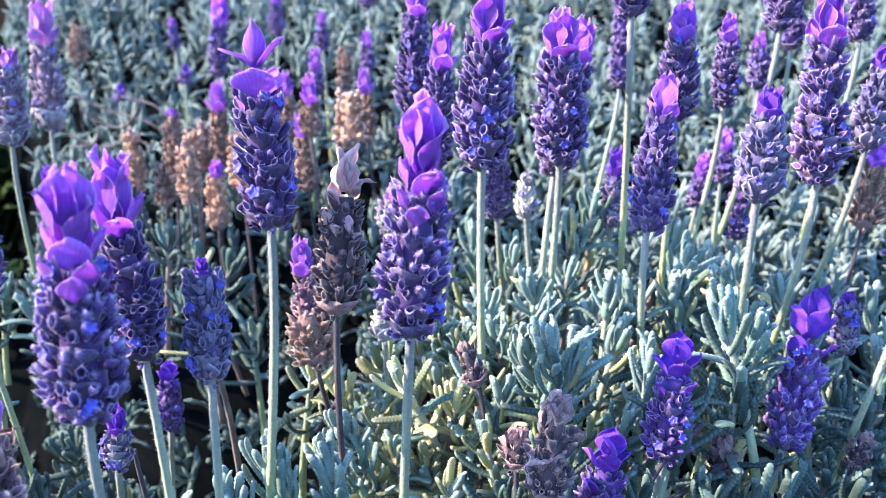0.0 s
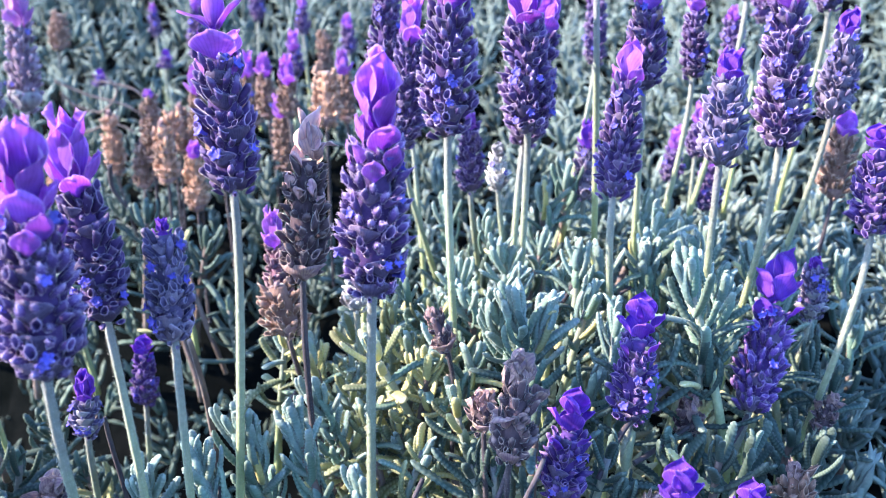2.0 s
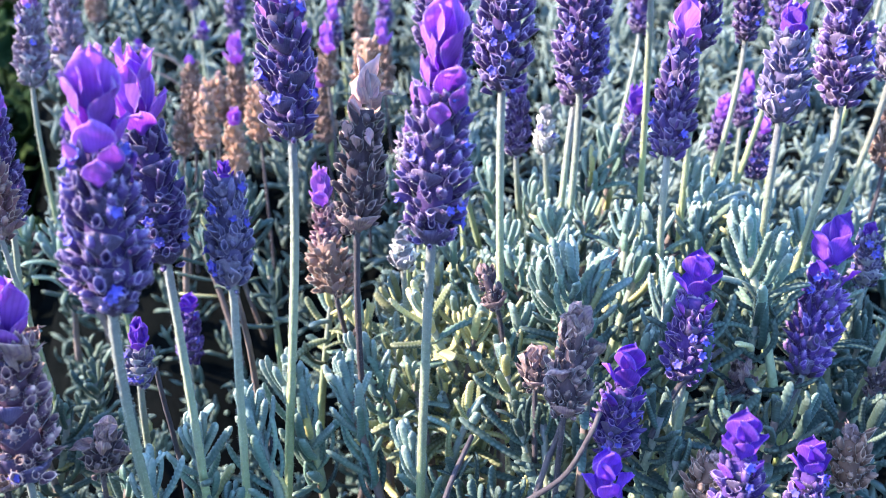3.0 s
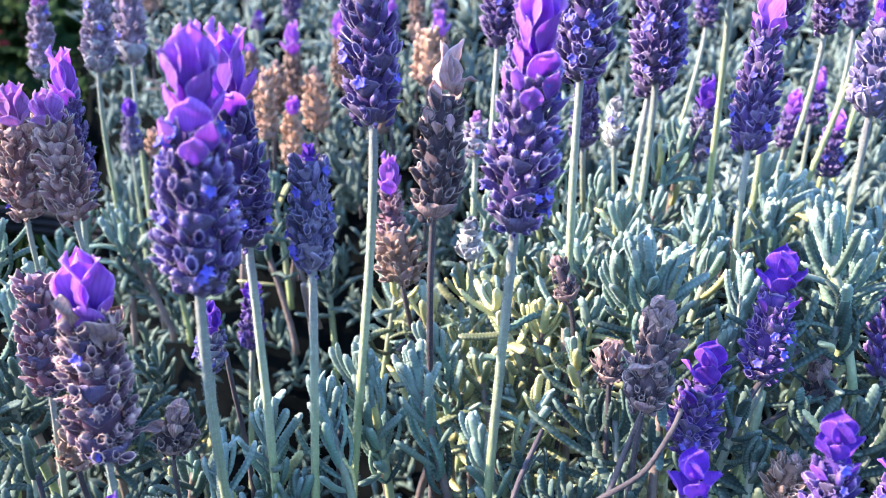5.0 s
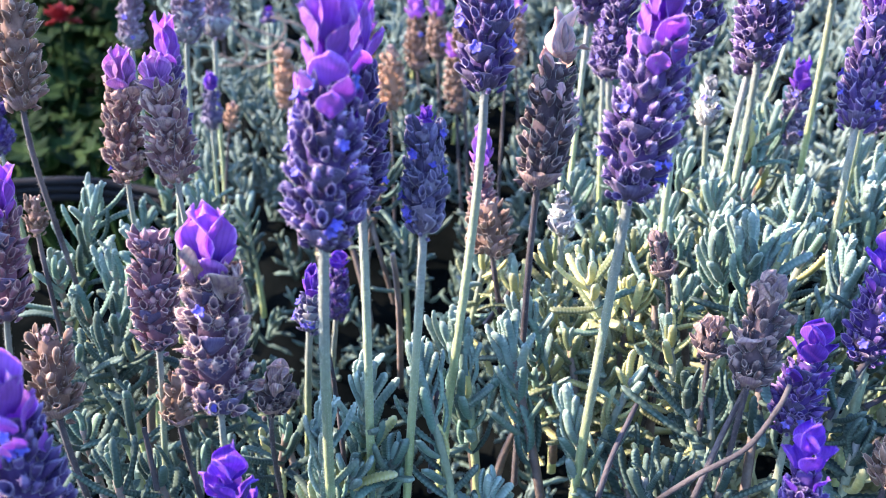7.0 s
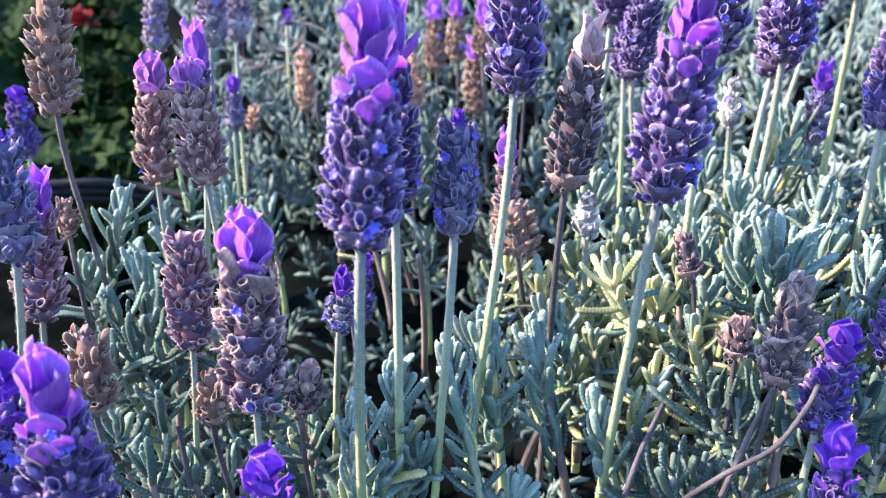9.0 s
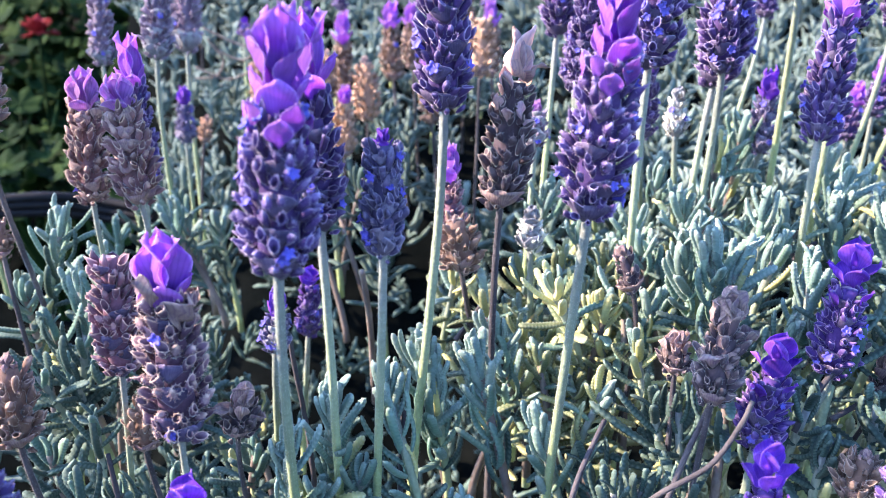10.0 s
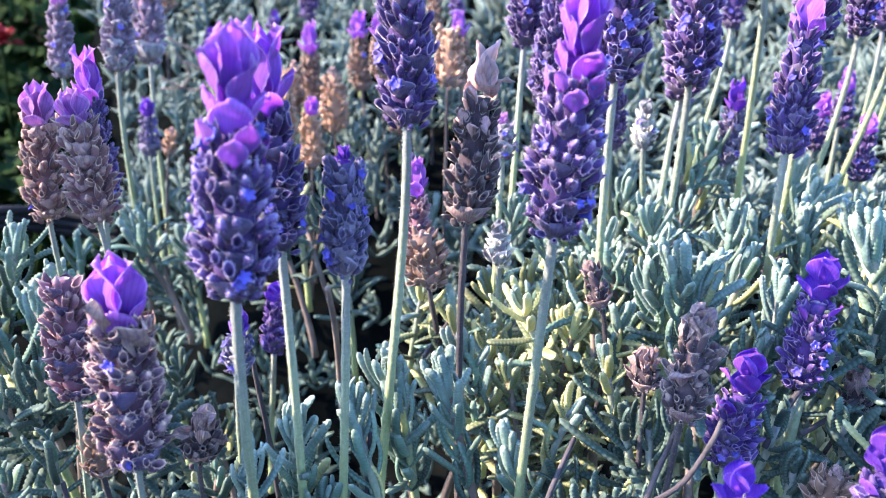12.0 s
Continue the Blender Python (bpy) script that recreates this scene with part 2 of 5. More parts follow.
def part(name, mesh, parent, m=None, label=""):
    ob = new(name, mesh)
    ob.parent = parent
    if m is not None:
        ob.matrix_basis = m
    if label:
        ob["label"] = label
    return ob


def turn_z(a):
    return Matrix.Rotation(a, 4, "Z")


def turn_x(a):
    return Matrix.Rotation(a, 4, "X")


def along_axis(origin, d, spin=0.0):
    return Matrix.Translation(origin) @ Vector(d).to_track_quat("Z", "Y").to_matrix().to_4x4() @ turn_z(spin)


# ---- one calyx, floret, bract and leaf of each sort ----
def down(v, f, pale, spots, length, width, r):
    """Adds fine pale hairs to a skin; spots: pairs of a root and the way that the hair points."""
    for root, way in spots:
        way = (way.normalized() + Vector((r.uniform(-0.4, 0.4), r.uniform(-0.4, 0.4), r.uniform(-0.4, 0.4)))).normalized()
        a = way.orthogonal().normalized()
        b = way.cross(a)
        k = len(v)
        v += [root + a * width, root - a * (0.5 * width) + b * (0.87 * width), root - a * (0.5 * width) - b * (0.87 * width), root + way * (length * r.uniform(0.6, 1.25))]
        f += [(k, k + 1, k + 3), (k + 1, k + 2, k + 3), (k + 2, k, k + 3)]
        pale += [0.3, 0.3, 0.3, 0.75]


def calyx_shape(seed, sides=9, lip=1.0, closed=False, jag=0.0, hood=0.07, hairs=48):
    """A downy pod of length 1 along z, closed or with an open mouth; jag: how torn the mouth is."""
    r = random.Random(seed)
    if closed:
        prof = [(0.0, 0.07), (0.18, 0.15), (0.42, 0.195), (0.64, 0.215), (0.82, 0.20), (0.94, 0.145), (1.0, 0.065)]
        pale = (0, 0, 0, 0, 0.06, 0.26, 0.32)
    else:
        prof = [(0.0, 0.08), (0.18, 0.15), (0.42, 0.205), (0.66, 0.23), (0.86, 0.225 * (0.4 + 0.6 * lip)), (0.985, 0.245 * lip), (1.0, 0.225 * lip), (0.96, 0.19 * lip), (0.45, 0.10)]
        pale = (0, 0, 0, 0.0, 0.05, 0.7, 0.85, 0.1, 0.0)
    lean = r.uniform(-0.12, 0.12)
    torn = [r.uniform(-jag, jag) for _ in range(sides)]
    loops, spots = [], []
    for k, (z, w) in enumerate(prof):
        loop = []
        for i in range(sides):
            a = 2 * math.pi * i / sides
            rib = 1 + 0.07 * math.cos(4 * a + 0.5) + r.uniform(-0.05, 0.05)
            top = (hood * math.cos(a) + torn[i]) * min(1.0, max(0.0, (z - 0.6) / 0.35))
            loop.append(Vector((w * rib * math.cos(a) + lean * z * z, w * rib * math.sin(a) * 0.9, z + top)))
            if 2 <= k <= (5 if closed else 6):
                spots.append((loop[-1], Vector((math.cos(a), math.sin(a), 0.35 + (0.8 if k >= 5 else 0.0)))))
        loops.append(loop)
    v, f = rings(loops)
    rim = [p * r.uniform(0.6, 1.0) for p in pale for i in range(sides)]
    if hairs:
        down(v, f, rim, r.choices(spots, k=hairs), 0.13, 0.016, r)
    RIM[id(v)] = v, rim
    return v, f


CALYX_SHAPES = [calyx_shape(1, lip=0.95, jag=0.03, hood=0.24), calyx_shape(2, lip=0.8, jag=0.04, hood=0.22), calyx_shape(3, closed=True, hood=0.18), calyx_shape(4, lip=1.05, jag=0.04, hood=0.28), calyx_shape(5, closed=True, hood=0.12)]
CALYX_TORN = [calyx_shape(6, lip=0.72, jag=0.05, hood=0.26), calyx_shape(7, closed=True, jag=0.06, hood=0.16), calyx_shape(8, lip=0.85, jag=0.06, hood=0.24), calyx_shape(9, lip=0.6, jag=0.04, hood=0.30), calyx_shape(10, closed=True, jag=0.06, hood=0.1)]
CALYX_MID = [calyx_shape(13, 7, 0.95, jag=0.03, hood=0.24, hairs=14), calyx_shape(14, 7, 0.8, jag=0.03, hood=0.2, hairs=14), calyx_shape(15, 7, closed=True, hood=0.18, hairs=14), calyx_shape(16, 7, 1.05, jag=0.04, hood=0.28, hairs=14), calyx_shape(17, 7, closed=True, hood=0.12, hairs=14)]
CALYX_MID_TORN = [calyx_shape(18 + k, 7, 0.6 + 0.12 * k, jag=0.05, hood=0.26, hairs=14) for k in range(3)] + [calyx_shape(21 + k, 7, closed=True, jag=0.06, hood=0.14, hairs=14) for k in range(2)]
CALYX_LOW = [calyx_shape(11, sides=5, closed=True, hairs=0), calyx_shape(12, sides=5, hairs=0)]
CALYX_MESH = {k: [mesh_from(k + "_calyx", v, f, mats[0]) for v, f in (CALYX_TORN if k in ("tan", "brown", "grey", "faded") else CALYX_SHAPES)] for k, mats in CALYX.items()}


def bract_shape(seed, width=0.75, cup=0.25, curl=0.25, point=1.0, wave=0.03, nu=9, nv=9, thick=0.018):
    """A petal-like bract of length 1 along z, cupped towards +y, with thickness."""
    r = random.Random(seed)
    ph = r.uniform(0, 6.28)
    front, back = [], []
    across = [-1.0, -0.93] + [-0.86 + 1.72 * k / (nu - 5) for k in range(nu - 4)] + [0.93, 1.0]
    up = [0.96 * j / (nv - 1) for j in range(nv)] + [1.0]
    for j in range(nv + 1):
        v = up[j]
        half = 0.5 * width * max(0.26 * (1 - v), math.sin(math.pi * (0.05 + 0.95 * v) ** (1.15 - 0.2 * point)) ** 0.8 if v < 1 else 0.0)
        for i in range(nu):
            u = across[i]
            x = u * half
            y = cup * (u * u) * half * 1.6 + curl * v * v + wave * math.sin(7 * v + 3 * u + ph) + 0.02 * math.sin(9 * u + ph) * v
            z = v + 0.05 * point * (1 - u * u) * v - 0.06 * u * u * v + 0.035 * math.sin(4.5 * u + 2 * ph) * v ** 4
            front.append(Vector((x, y, z)))
            back.append(Vector((x * 0.985, y - thick * (1 - 0.7 * abs(u)), z)))
    verts = front + back
    margin = [0.85 if i in (0, nu - 1) or j == nv else 0.12 if i in (1, nu - 2) or j == nv - 1 else 0.0 for j in range(nv + 1) for i in range(nu)]
    RIM[id(verts)] = verts, margin + margin
    off = len(front)
    faces = []
    for j in range(nv):
        for i in range(nu - 1):
            a = j * nu + i
            faces.append((a, a + 1, a + nu + 1, a + nu))
            faces.append((off + a, off + a + nu, off + a + nu + 1, off + a + 1))
    rim = [i for i in range(nu)] + [j * nu + nu - 1 for j in range(1, nv + 1)] + [nv * nu + i for i in range(nu - 2, -1, -1)] + [j * nu for j in range(nv - 1, 0, -1)]
    for k in range(len(rim)):
        a, b = rim[k], rim[(k + 1) % len(rim)]
        faces.append((b, a, off + a, off + b))
    return verts, faces


BRACTS = [bract_shape(21, 0.82, 0.14, -0.02, 0.5, 0.06, thick=0.012), bract_shape(22, 0.90, 0.08, -0.08, 0.3, 0.07, thick=0.012), bract_shape(23, 0.74, 0.18, 0.04, 0.7, 0.05, thick=0.012), bract_shape(24, 0.98, 0.08, -0.10, 0.1, 0.07, thick=0.012)]
NARROW = [bract_shape(25, 0.38, 0.3, -0.14, 1.2), bract_shape(26, 0.52, 0.35, 0.05, 1.0)]
CRUMPLED = [bract_shape(27, 0.75, 0.6, 0.45, 0.2, 0.14, thick=0.012), bract_shape(28, 0.7, 0.7, 0.25, 0.3, 0.16, thick=0.012), bract_shape(29, 0.9, 0.5, -0.2, 0.1, 0.16, thick=0.012)]
CUPS = [bract_shape(30, 1.45, 0.38, 0.16, 0.3, 0.04, nu=9, nv=5, thick=0.022), bract_shape(31, 1.3, 0.40, 0.14, 0.7, 0.04, nu=9, nv=5, thick=0.022)]
MESHES = {}


def shaped(name, shapes, mat):
    key = (name, id(shapes), mat.name)
    if key not in MESHES:
        MESHES[key] = [mesh_from(name, v, f, mat) for v, f in shapes]
    return MESHES[key]


def floret_shape(seed):
    """A five-lobed corolla of width 2 that opens along +z from a short tube."""
    r = random.Random(seed)
    loops = []
    for z, w in ((-1.3, 0.20), (-0.4, 0.28), (0.0, 0.42)):
        loops.append([Vector((w * math.cos(2 * math.pi * i / 20), w * math.sin(2 * math.pi * i / 20), z)) for i in range(20)])
    for q, z in ((0.75, 0.16), (1.0, 0.10), (0.8, 0.02), (0.28, -0.05)):
        loop = []
        for i in range(20):
            a = 2 * math.pi * i / 20
            lobe = 0.62 + 0.38 * abs(math.cos(2.5 * a)) ** 0.7 if q > 0.5 else 1.0
            w = q * lobe * (1 + r.uniform(-0.06, 0.06))
            loop.append(Vector((w * math.cos(a), w * math.sin(a), z + 0.10 * math.cos(5 * a) * (q > 0.5) + r.uniform(-0.04, 0.04))))
        loops.append(loop)
    return rings(loops)


FLORETS = [mesh_from("floret", *floret_shape(s), M_FLORET) for s in (41, 42, 43)]


def leaf_shape(seed, curve, teeth=12, sides=6, width=0.128, slim=1.0):
    """A narrow leaf of length 1 along y with rolled edges, two rows of felted lobes and a sunken midrib; curve: radians by which it bends up."""
    r = random.Random(seed)
    n = teeth * 2
    loops = []
    y = z = 0.0
    side_bend = r.uniform(-0.10, 0.10)
    pale = []
    for k in range(n + 1):
        t = k / n
        a = curve * t ** 1.2
        if k:
            y += math.cos(a) / n
            z += math.sin(a) / n
        half = 0.5 * width * slim * min(1.0, 0.6 + 1.7 * t) * math.sqrt(max(0.0, 1 - max(0.0, (t - 0.84) / 0.165) ** 2))
        lobe = k % 2
        half = max(half * (1.08 if lobe else 0.86) * r.uniform(0.97, 1.03), 0.004)
        loop = []
        for i in range(sides):
            f = 2 * math.pi * (i + 0.5) / sides
            c, h = math.cos(f), math.sin(f)
            if h > 0:
                h *= (0.88 if lobe else 0.58) if abs(c) > 0.5 or sides < 6 else (0.46 if lobe else 0.34)
            else:
                h *= 0.62
            x, h = half * c, half * h
            loop.append(Vector((x + side_bend * t * t, y - h * math.sin(a), z + h * math.cos(a))))
            # lobe sides and leaf tip are paler, lobes twice as much above as underneath
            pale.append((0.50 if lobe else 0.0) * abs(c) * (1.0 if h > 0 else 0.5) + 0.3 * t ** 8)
        loops.append(loop)
    v, f = rings(loops)
    RIM[id(v)] = v, pale
    return v, f


LEAF_CURVES = (0.35, 0.75, -0.35, 1.1, 0.1, -0.8)
LEAF_SHAPES = [leaf_shape(50 + k, c, teeth=13, slim=s) for k, (c, s) in enumerate(zip(LEAF_CURVES, (1.0, 0.9, 1.05, 0.9, 1.1, 1.0)))]
LEAF_LOW = [leaf_shape(60 + k, c, teeth=2, sides=4, width=0.14) for k, c in enumerate((0.4, 0.8, -0.3))]
LEAF_FAR = [leaf_shape(66 + k, c, teeth=1, sides=4, width=0.15) for k, c in enumerate((0.4, 0.8, -0.3))]
YOUNG_LEAVES, LEAVES, DARK_LEAVES, OLD_SUNNY_LEAVES, OLIVE_LEAVES = ([mesh_from("leaf", v, f, m) for v, f in LEAF_SHAPES] for m in (M_LEAF_YOUNG, M_LEAF, M_LEAF_DARK, M_LEAF_OLD_SUNNY, M_LEAF_GREENISH))


class Heap:
    """Collects many small shapes into one mesh."""
    def __init__(self):
        self.v, self.f, self.rim, self.n = [], [], [], 0

    def add(self, shape, m, pale=0.0):
        v, f = shape
        a = np.array([tuple(p) for p in v])
        mm = np.array(m)
        self.v.append(a @ mm[:3, :3].T + mm[:3, 3])
        k = self.n
        self.f.extend(tuple(i + k for i in face) for face in f)
        self.n += len(v)
        self.rim.extend(min(1.0, p + pale) for p in RIM[id(v)][1])

    def mesh(self, name, mat):
        me = bpy.data.meshes.new(name)
        me.from_pydata(np.concatenate(self.v).tolist(), [], self.f)
        me.materials.append(mat)
        me.attributes.new("rim", "FLOAT", "POINT").data.foreach_set("value", self.rim)
        me.polygons.foreach_set("use_smooth", [True] * len(me.polygons))
        me.update()
        return me


# ---- a flower stalk ----
def profile(u):
    """Outline of a spike from foot (0) to top (1)."""
    return min(1.0, 0.62 + 2.2 * u) * (1.0 - 0.34 * max(0.0, u - 0.35) / 0.65)


LABELS = {
    "fresh": "upright lavender flower spike with violet bracts and blue florets",
    "deep": "low lavender flower with deep blue-violet bracts",
    "bud": "young lavender spike with blue florets and a pale cup",
    "grey": "fading grey-purple lavender spike with papery cream bracts",
    "faded": "sunlit fading lavender spike with lilac and tan bracts",
    "faded2": "fading purple lavender spike with withered tan bracts",
    "pink": "pinkish-mauve lavender spike with closed calyces",
    "tan": "dried tan lavender seed head on a thin stalk",
    "brown": "dried brown lavender seed head, partly shed",
    "crumpled": "withered lavender head with crumpled brownish bracts",
    "sprig": "shed dry lavender sprig on a dark stalk",
    "pale": "pale mauve lavender spike in soft sunlight",
    "white": "whitish unopened lavender bud among grey-green leaves",
}
SORT = {"fresh": "fresh", "deep": "deep", "bud": "downy", "grey": "grey", "faded": "faded", "faded2": "dusky", "pink": "pink", "tan": "tan", "brown": "brown",
        "crumpled": "grey", "sprig": "grey", "pale": "pale", "white": "white"}
DRY = ("tan", "brown", "crumpled", "sprig", "grey")
TORN = DRY + ("faded", "faded2")
SLIM = {"fresh": 0.88, "bud": 0.9, "deep": 0.92, "faded": 0.9, "pale": 0.9}
count_flowers = [0]


def flower(kind, foot, base, tip, r=0.006, coma=0.3, florets=5, style="", far=0, violet_tip=0, faded=0):
    count_flowers[0] += 1
    r *= SLIM.get(kind, 0.95)
    q = random.Random(1000 + count_flowers[0])
    foot, base, tip = Vector(foot), Vector(base), Vector(tip)
    axis = (tip - base)
    length = axis.length
    axis.normalize()
    thing = tagged(new("lavender_flower"), LABELS[kind], "flower", "lavender flowers")
    thing.location = foot
    sort = SORT[kind]
    calyces, heap_mat = CALYX_MESH[sort], CALYX[sort][1]
    low = far or r * length < 1.72e-4 or base.y > 0.27
    coarse = far or base.y > 0.27

    # stalk, rooted a little below the leaves that hide its foot
    root = Vector((q.uniform(-0.004, 0.004), q.uniform(0.0, 0.006), -0.03))
    reach = (base - foot).length
    start = foot + root
    pts = bend(start, start + (base - start) * 0.3 + Vector((0, 0, 0.006)), base - axis * (0.35 * reach), base + axis * 0.002, 30 if coarse else max(40, int(reach / 0.0005)))
    dry = kind in DRY
    rr = 0.00048 if kind in ("tan", "sprig", "crumpled") else 0.00058 if dry else 0.00058 if kind in ("faded", "faded2", "pink") else min(0.00076, 0.00050 + 0.048 * r)
    pts = [p - foot for p in pts]
    v, f = tube(pts, [rr * (1.15 - 0.25 * k / len(pts)) for k in range(len(pts))], 8 if coarse else 12, 0.09, 0.0 if coarse else 0.07, q)
    fur = [0.0] * len(v)
    if not coarse:
        n = len(pts)
        spots = [(v[12 * k + i], v[12 * k + i] - pts[k]) for k in range(n) for i in range(12)]
        down(v, f, fur, q.sample(spots, min(len(spots), int(reach / 0.00005))), 0.00044, 0.000038, q)
    part("stem", mesh_from("stem", v, f, M_STEM_DRY if dry else M_STEM, fur), thing)

    # core of the spike, along its own z
    spike_len = length * (1 - coma)
    place = along_axis(base - foot, axis, q.uniform(0, 6.28))
    facing = place.to_3x3().inverted() @ Vector((0, -1, 0))
    facing = math.atan2(-facing.x, facing.y)      # the turn that brings +y to the open side of the bed
    core_pts = [Vector((0, 0, spike_len * k / 6)) for k in range(7)]
    v, f = tube(core_pts, [(r * 0.30 if kind == "sprig" else max(r * 0.54, r - 0.0034)) * profile(k / 6) for k in range(7)], 8, 0, 0.1, q)
    spike = part("spike", mesh_from("spike", v, f, CALYX[sort][1]), thing, place)

    # whorls of calyces
    loose = 1.6 if dry else 1.0
    step = 0.0025 * min(1.0, (r / 0.0056) ** 0.5)
    whorls = max(2, round(spike_len / step))
    for k in range(whorls):
        heap = Heap()
        u = (k + 0.35) / whorls
        w = r * profile(u) * q.uniform(0.90, 1.07) * (0.62 if kind == "sprig" else 1.0)
        n = max(6, round((12 if coarse or kind in TORN else 14.5) * (w / min(r, 0.0060))))
        if kind == "sprig":
            n = 8
        spin = q.uniform(0, 6.28)
        for i in range(n):
            if q.random() < (0.10 if dry else 0.03):
                continue
            a = spin + 2 * math.pi * (i + q.uniform(-0.18, 0.18)) / n
            tilt = radians(54 - 24 * u) + q.uniform(-0.20, 0.20) * loose
            size = min(0.52 * w / math.sin(tilt), 0.0036) * q.uniform(0.74, 1.15)
            fat = q.uniform(0.70, 0.97) * min(1.25, 0.0036 / size) * (1.15 if kind in TORN else 1.0) if not coarse else 1.1
            m = turn_z(a) @ Matrix.Translation((0, w - 0.52 * w * min(1.0, size * math.sin(tilt) / (0.52 * w)), u * spike_len + q.uniform(-0.45, 0.45) * step - 0.0012)) @ turn_x(-tilt) @ turn_z(q.uniform(0, 6.28)) @ Matrix.Diagonal((size * fat, size * fat, size, 1))
            if low:
                heap.add(CALYX_LOW[i % 2] if coarse else (CALYX_MID_TORN if kind in TORN else CALYX_MID)[q.randrange(5)], m)
            else:
                part("calyx", calyces[(i * 3 + k + q.randrange(2)) % 5 if kind not in TORN else q.randrange(5)], spike, m)
        if low:
            part("calyx_whorl", heap.mesh("calyx_whorl", heap_mat), spike)

    # broad bracts under the whorls
    cup_mat = {"bud": M_CUP_PALE if style == "pale" else M_SOFT, "white": M_CUP_PALE, "pale": M_CUP_PALE, "fresh": M_CUP, "deep": M_CUP, "pink": M_CUP, "faded2": M_CUP}.get(kind, M_BUFF)
    cups = shaped("cup_bract", CUPS, cup_mat)
    tiers = [0.0] + ([] if coarse or dry else [0.20, 0.42, 0.64, 0.84] if kind in ("fresh", "deep", "bud") else [0.14, 0.34, 0.54, 0.74, 0.9])
    for u in tiers:
        spin = q.uniform(0, 6.28)
        n = 5 if u == 0.0 else 2
        if u:
            spin = facing + q.uniform(-0.6, 0.6)
            u += q.uniform(-0.05, 0.05)
        for i in range(n):
            s = r * ((1.45 if u == 0 else 1.0) if kind in ("bud", "white", "pale") else 0.85) * q.uniform(0.8, 1.1) * (1.0 if u == 0 else 0.82 * profile(u))
            m = turn_z(spin + 2 * math.pi * i / n + q.uniform(-0.4, 0.4)) @ Matrix.Translation((0, (0.28 if u == 0 else 0.76 * profile(u)) * r, u * spike_len - 0.0006)) @ turn_x(-radians((32 if kind in ("bud", "white", "pale") else 46) if u == 0 else 22) + q.uniform(-0.10, 0.10)) @ turn_z(math.pi) @ Matrix.Diagonal((s * 1.1, s, s, 1))
            part("cup_bract", cups[i % 2], spike, m)

    # open florets between the calyces
    for i in range(florets if not coarse else min(3, florets)):
        u = q.uniform(0.05, 0.98)
        a = facing + q.uniform(-1.4, 1.4) + (math.pi if i % 4 == 3 else 0)
        s = 0.00112 * q.uniform(0.75, 1.25) * (0.8 if r < 0.0045 else 1.0)
        m = turn_z(a) @ Matrix.Translation((0, r * profile(u) * 1.04, u * spike_len + 0.001)) @ turn_x(-radians(q.uniform(50, 85))) @ Matrix.Diagonal((s, s, s, 1))
        part("floret", FLORETS[i % 3], spike, m)

    # bracts at the top
    if coma <= 0.02:
        return thing
    top = length * coma
    if kind in ("grey",):
        mat, shapes = M_CREAM, BRACTS
    elif kind in ("crumpled", "sprig"):
        mat, shapes = M_BUFF, CRUMPLED
    elif kind == "deep":
        mat, shapes = M_DEEP, BRACTS
    elif kind in ("tan", "brown") and not violet_tip:
        mat, shapes = M_BUFF, CRUMPLED
    elif kind == "white":
        mat, shapes = M_CUP_PALE, BRACTS
    else:
        mat, shapes = (M_DEEP if kind == "bud" else M_LILAC if kind in ("faded", "pale") else M_VIOLET), BRACTS
    petals = shaped("bract", shapes, mat)
    narrow = shaped("bract", NARROW, mat)
    spin = q.uniform(0, 6.28)

    def petal(mesh, a, z, tilt, size, wide=1.0, out=0.10):
        m = turn_z(a) @ Matrix.Translation((0, out * r, z)) @ turn_x(-tilt) @ turn_z(math.pi) @ Matrix.Diagonal((size * wide, size, size, 1))
        part("bract", mesh, thing, place @ m)

    if kind == "grey" and style == "open":
        petal(narrow[1], facing - 1.2, spike_len + 0.20 * top, radians(9), top * 0.78, 2.0)
        petal(narrow[1], facing - 0.3, spike_len + 0.12 * top, radians(5), top * 0.62, 1.8)
        petal(narrow[1], facing + 1.2, spike_len + 0.30 * top, radians(16), top * 0.76, 2.0)
        old = shaped("bract", CRUMPLED, mat)
        petal(old[0], facing + 0.7, spike_len + 0.10 * top, radians(30), top * 0.58, 1.25, 0.3)
        petal(old[2], facing + 1.5, spike_len + 0.05 * top, radians(38), top * 0.50, 1.2, 0.3)
        for a in (-0.6, 2.5, -2.4):
            petal(petals[3], facing + a, spike_len - 0.15 * top, radians(14), top * 0.42, 0.8, 0.45)
        for i in range(5):
            petal(old[i % 3], facing - 1.6 + 0.7 * i, spike_len * q.uniform(0.55, 0.9), radians(q.uniform(18, 30)), top * 0.30, 0.9, 0.7)
    elif style == "star":
        petal(narrow[1], facing, spike_len + 0.40 * top, radians(-3), top * 0.60, 1.05)
        petal(narrow[1], facing + 1.65, spike_len + 0.36 * top, radians(44), top * 0.52, 0.95)
        petal(narrow[0], facing - 1.6, spike_len + 0.36 * top, radians(52), top * 0.50, 1.3)
        petal(narrow[1], facing + 3.3, spike_len + 0.34 * top, radians(30), top * 0.5, 1.0)
        petal(petals[3], facing, spike_len - 0.03 * top, radians(15), top * 0.46, 1.45, 0.40)
        petal(petals[3], facing + 2.4, spike_len - 0.05 * top, radians(24), top * 0.42, 1.2, 0.4)
        petal(petals[1], facing - 2.2, spike_len - 0.05 * top, radians(26), top * 0.42, 1.2, 0.4)
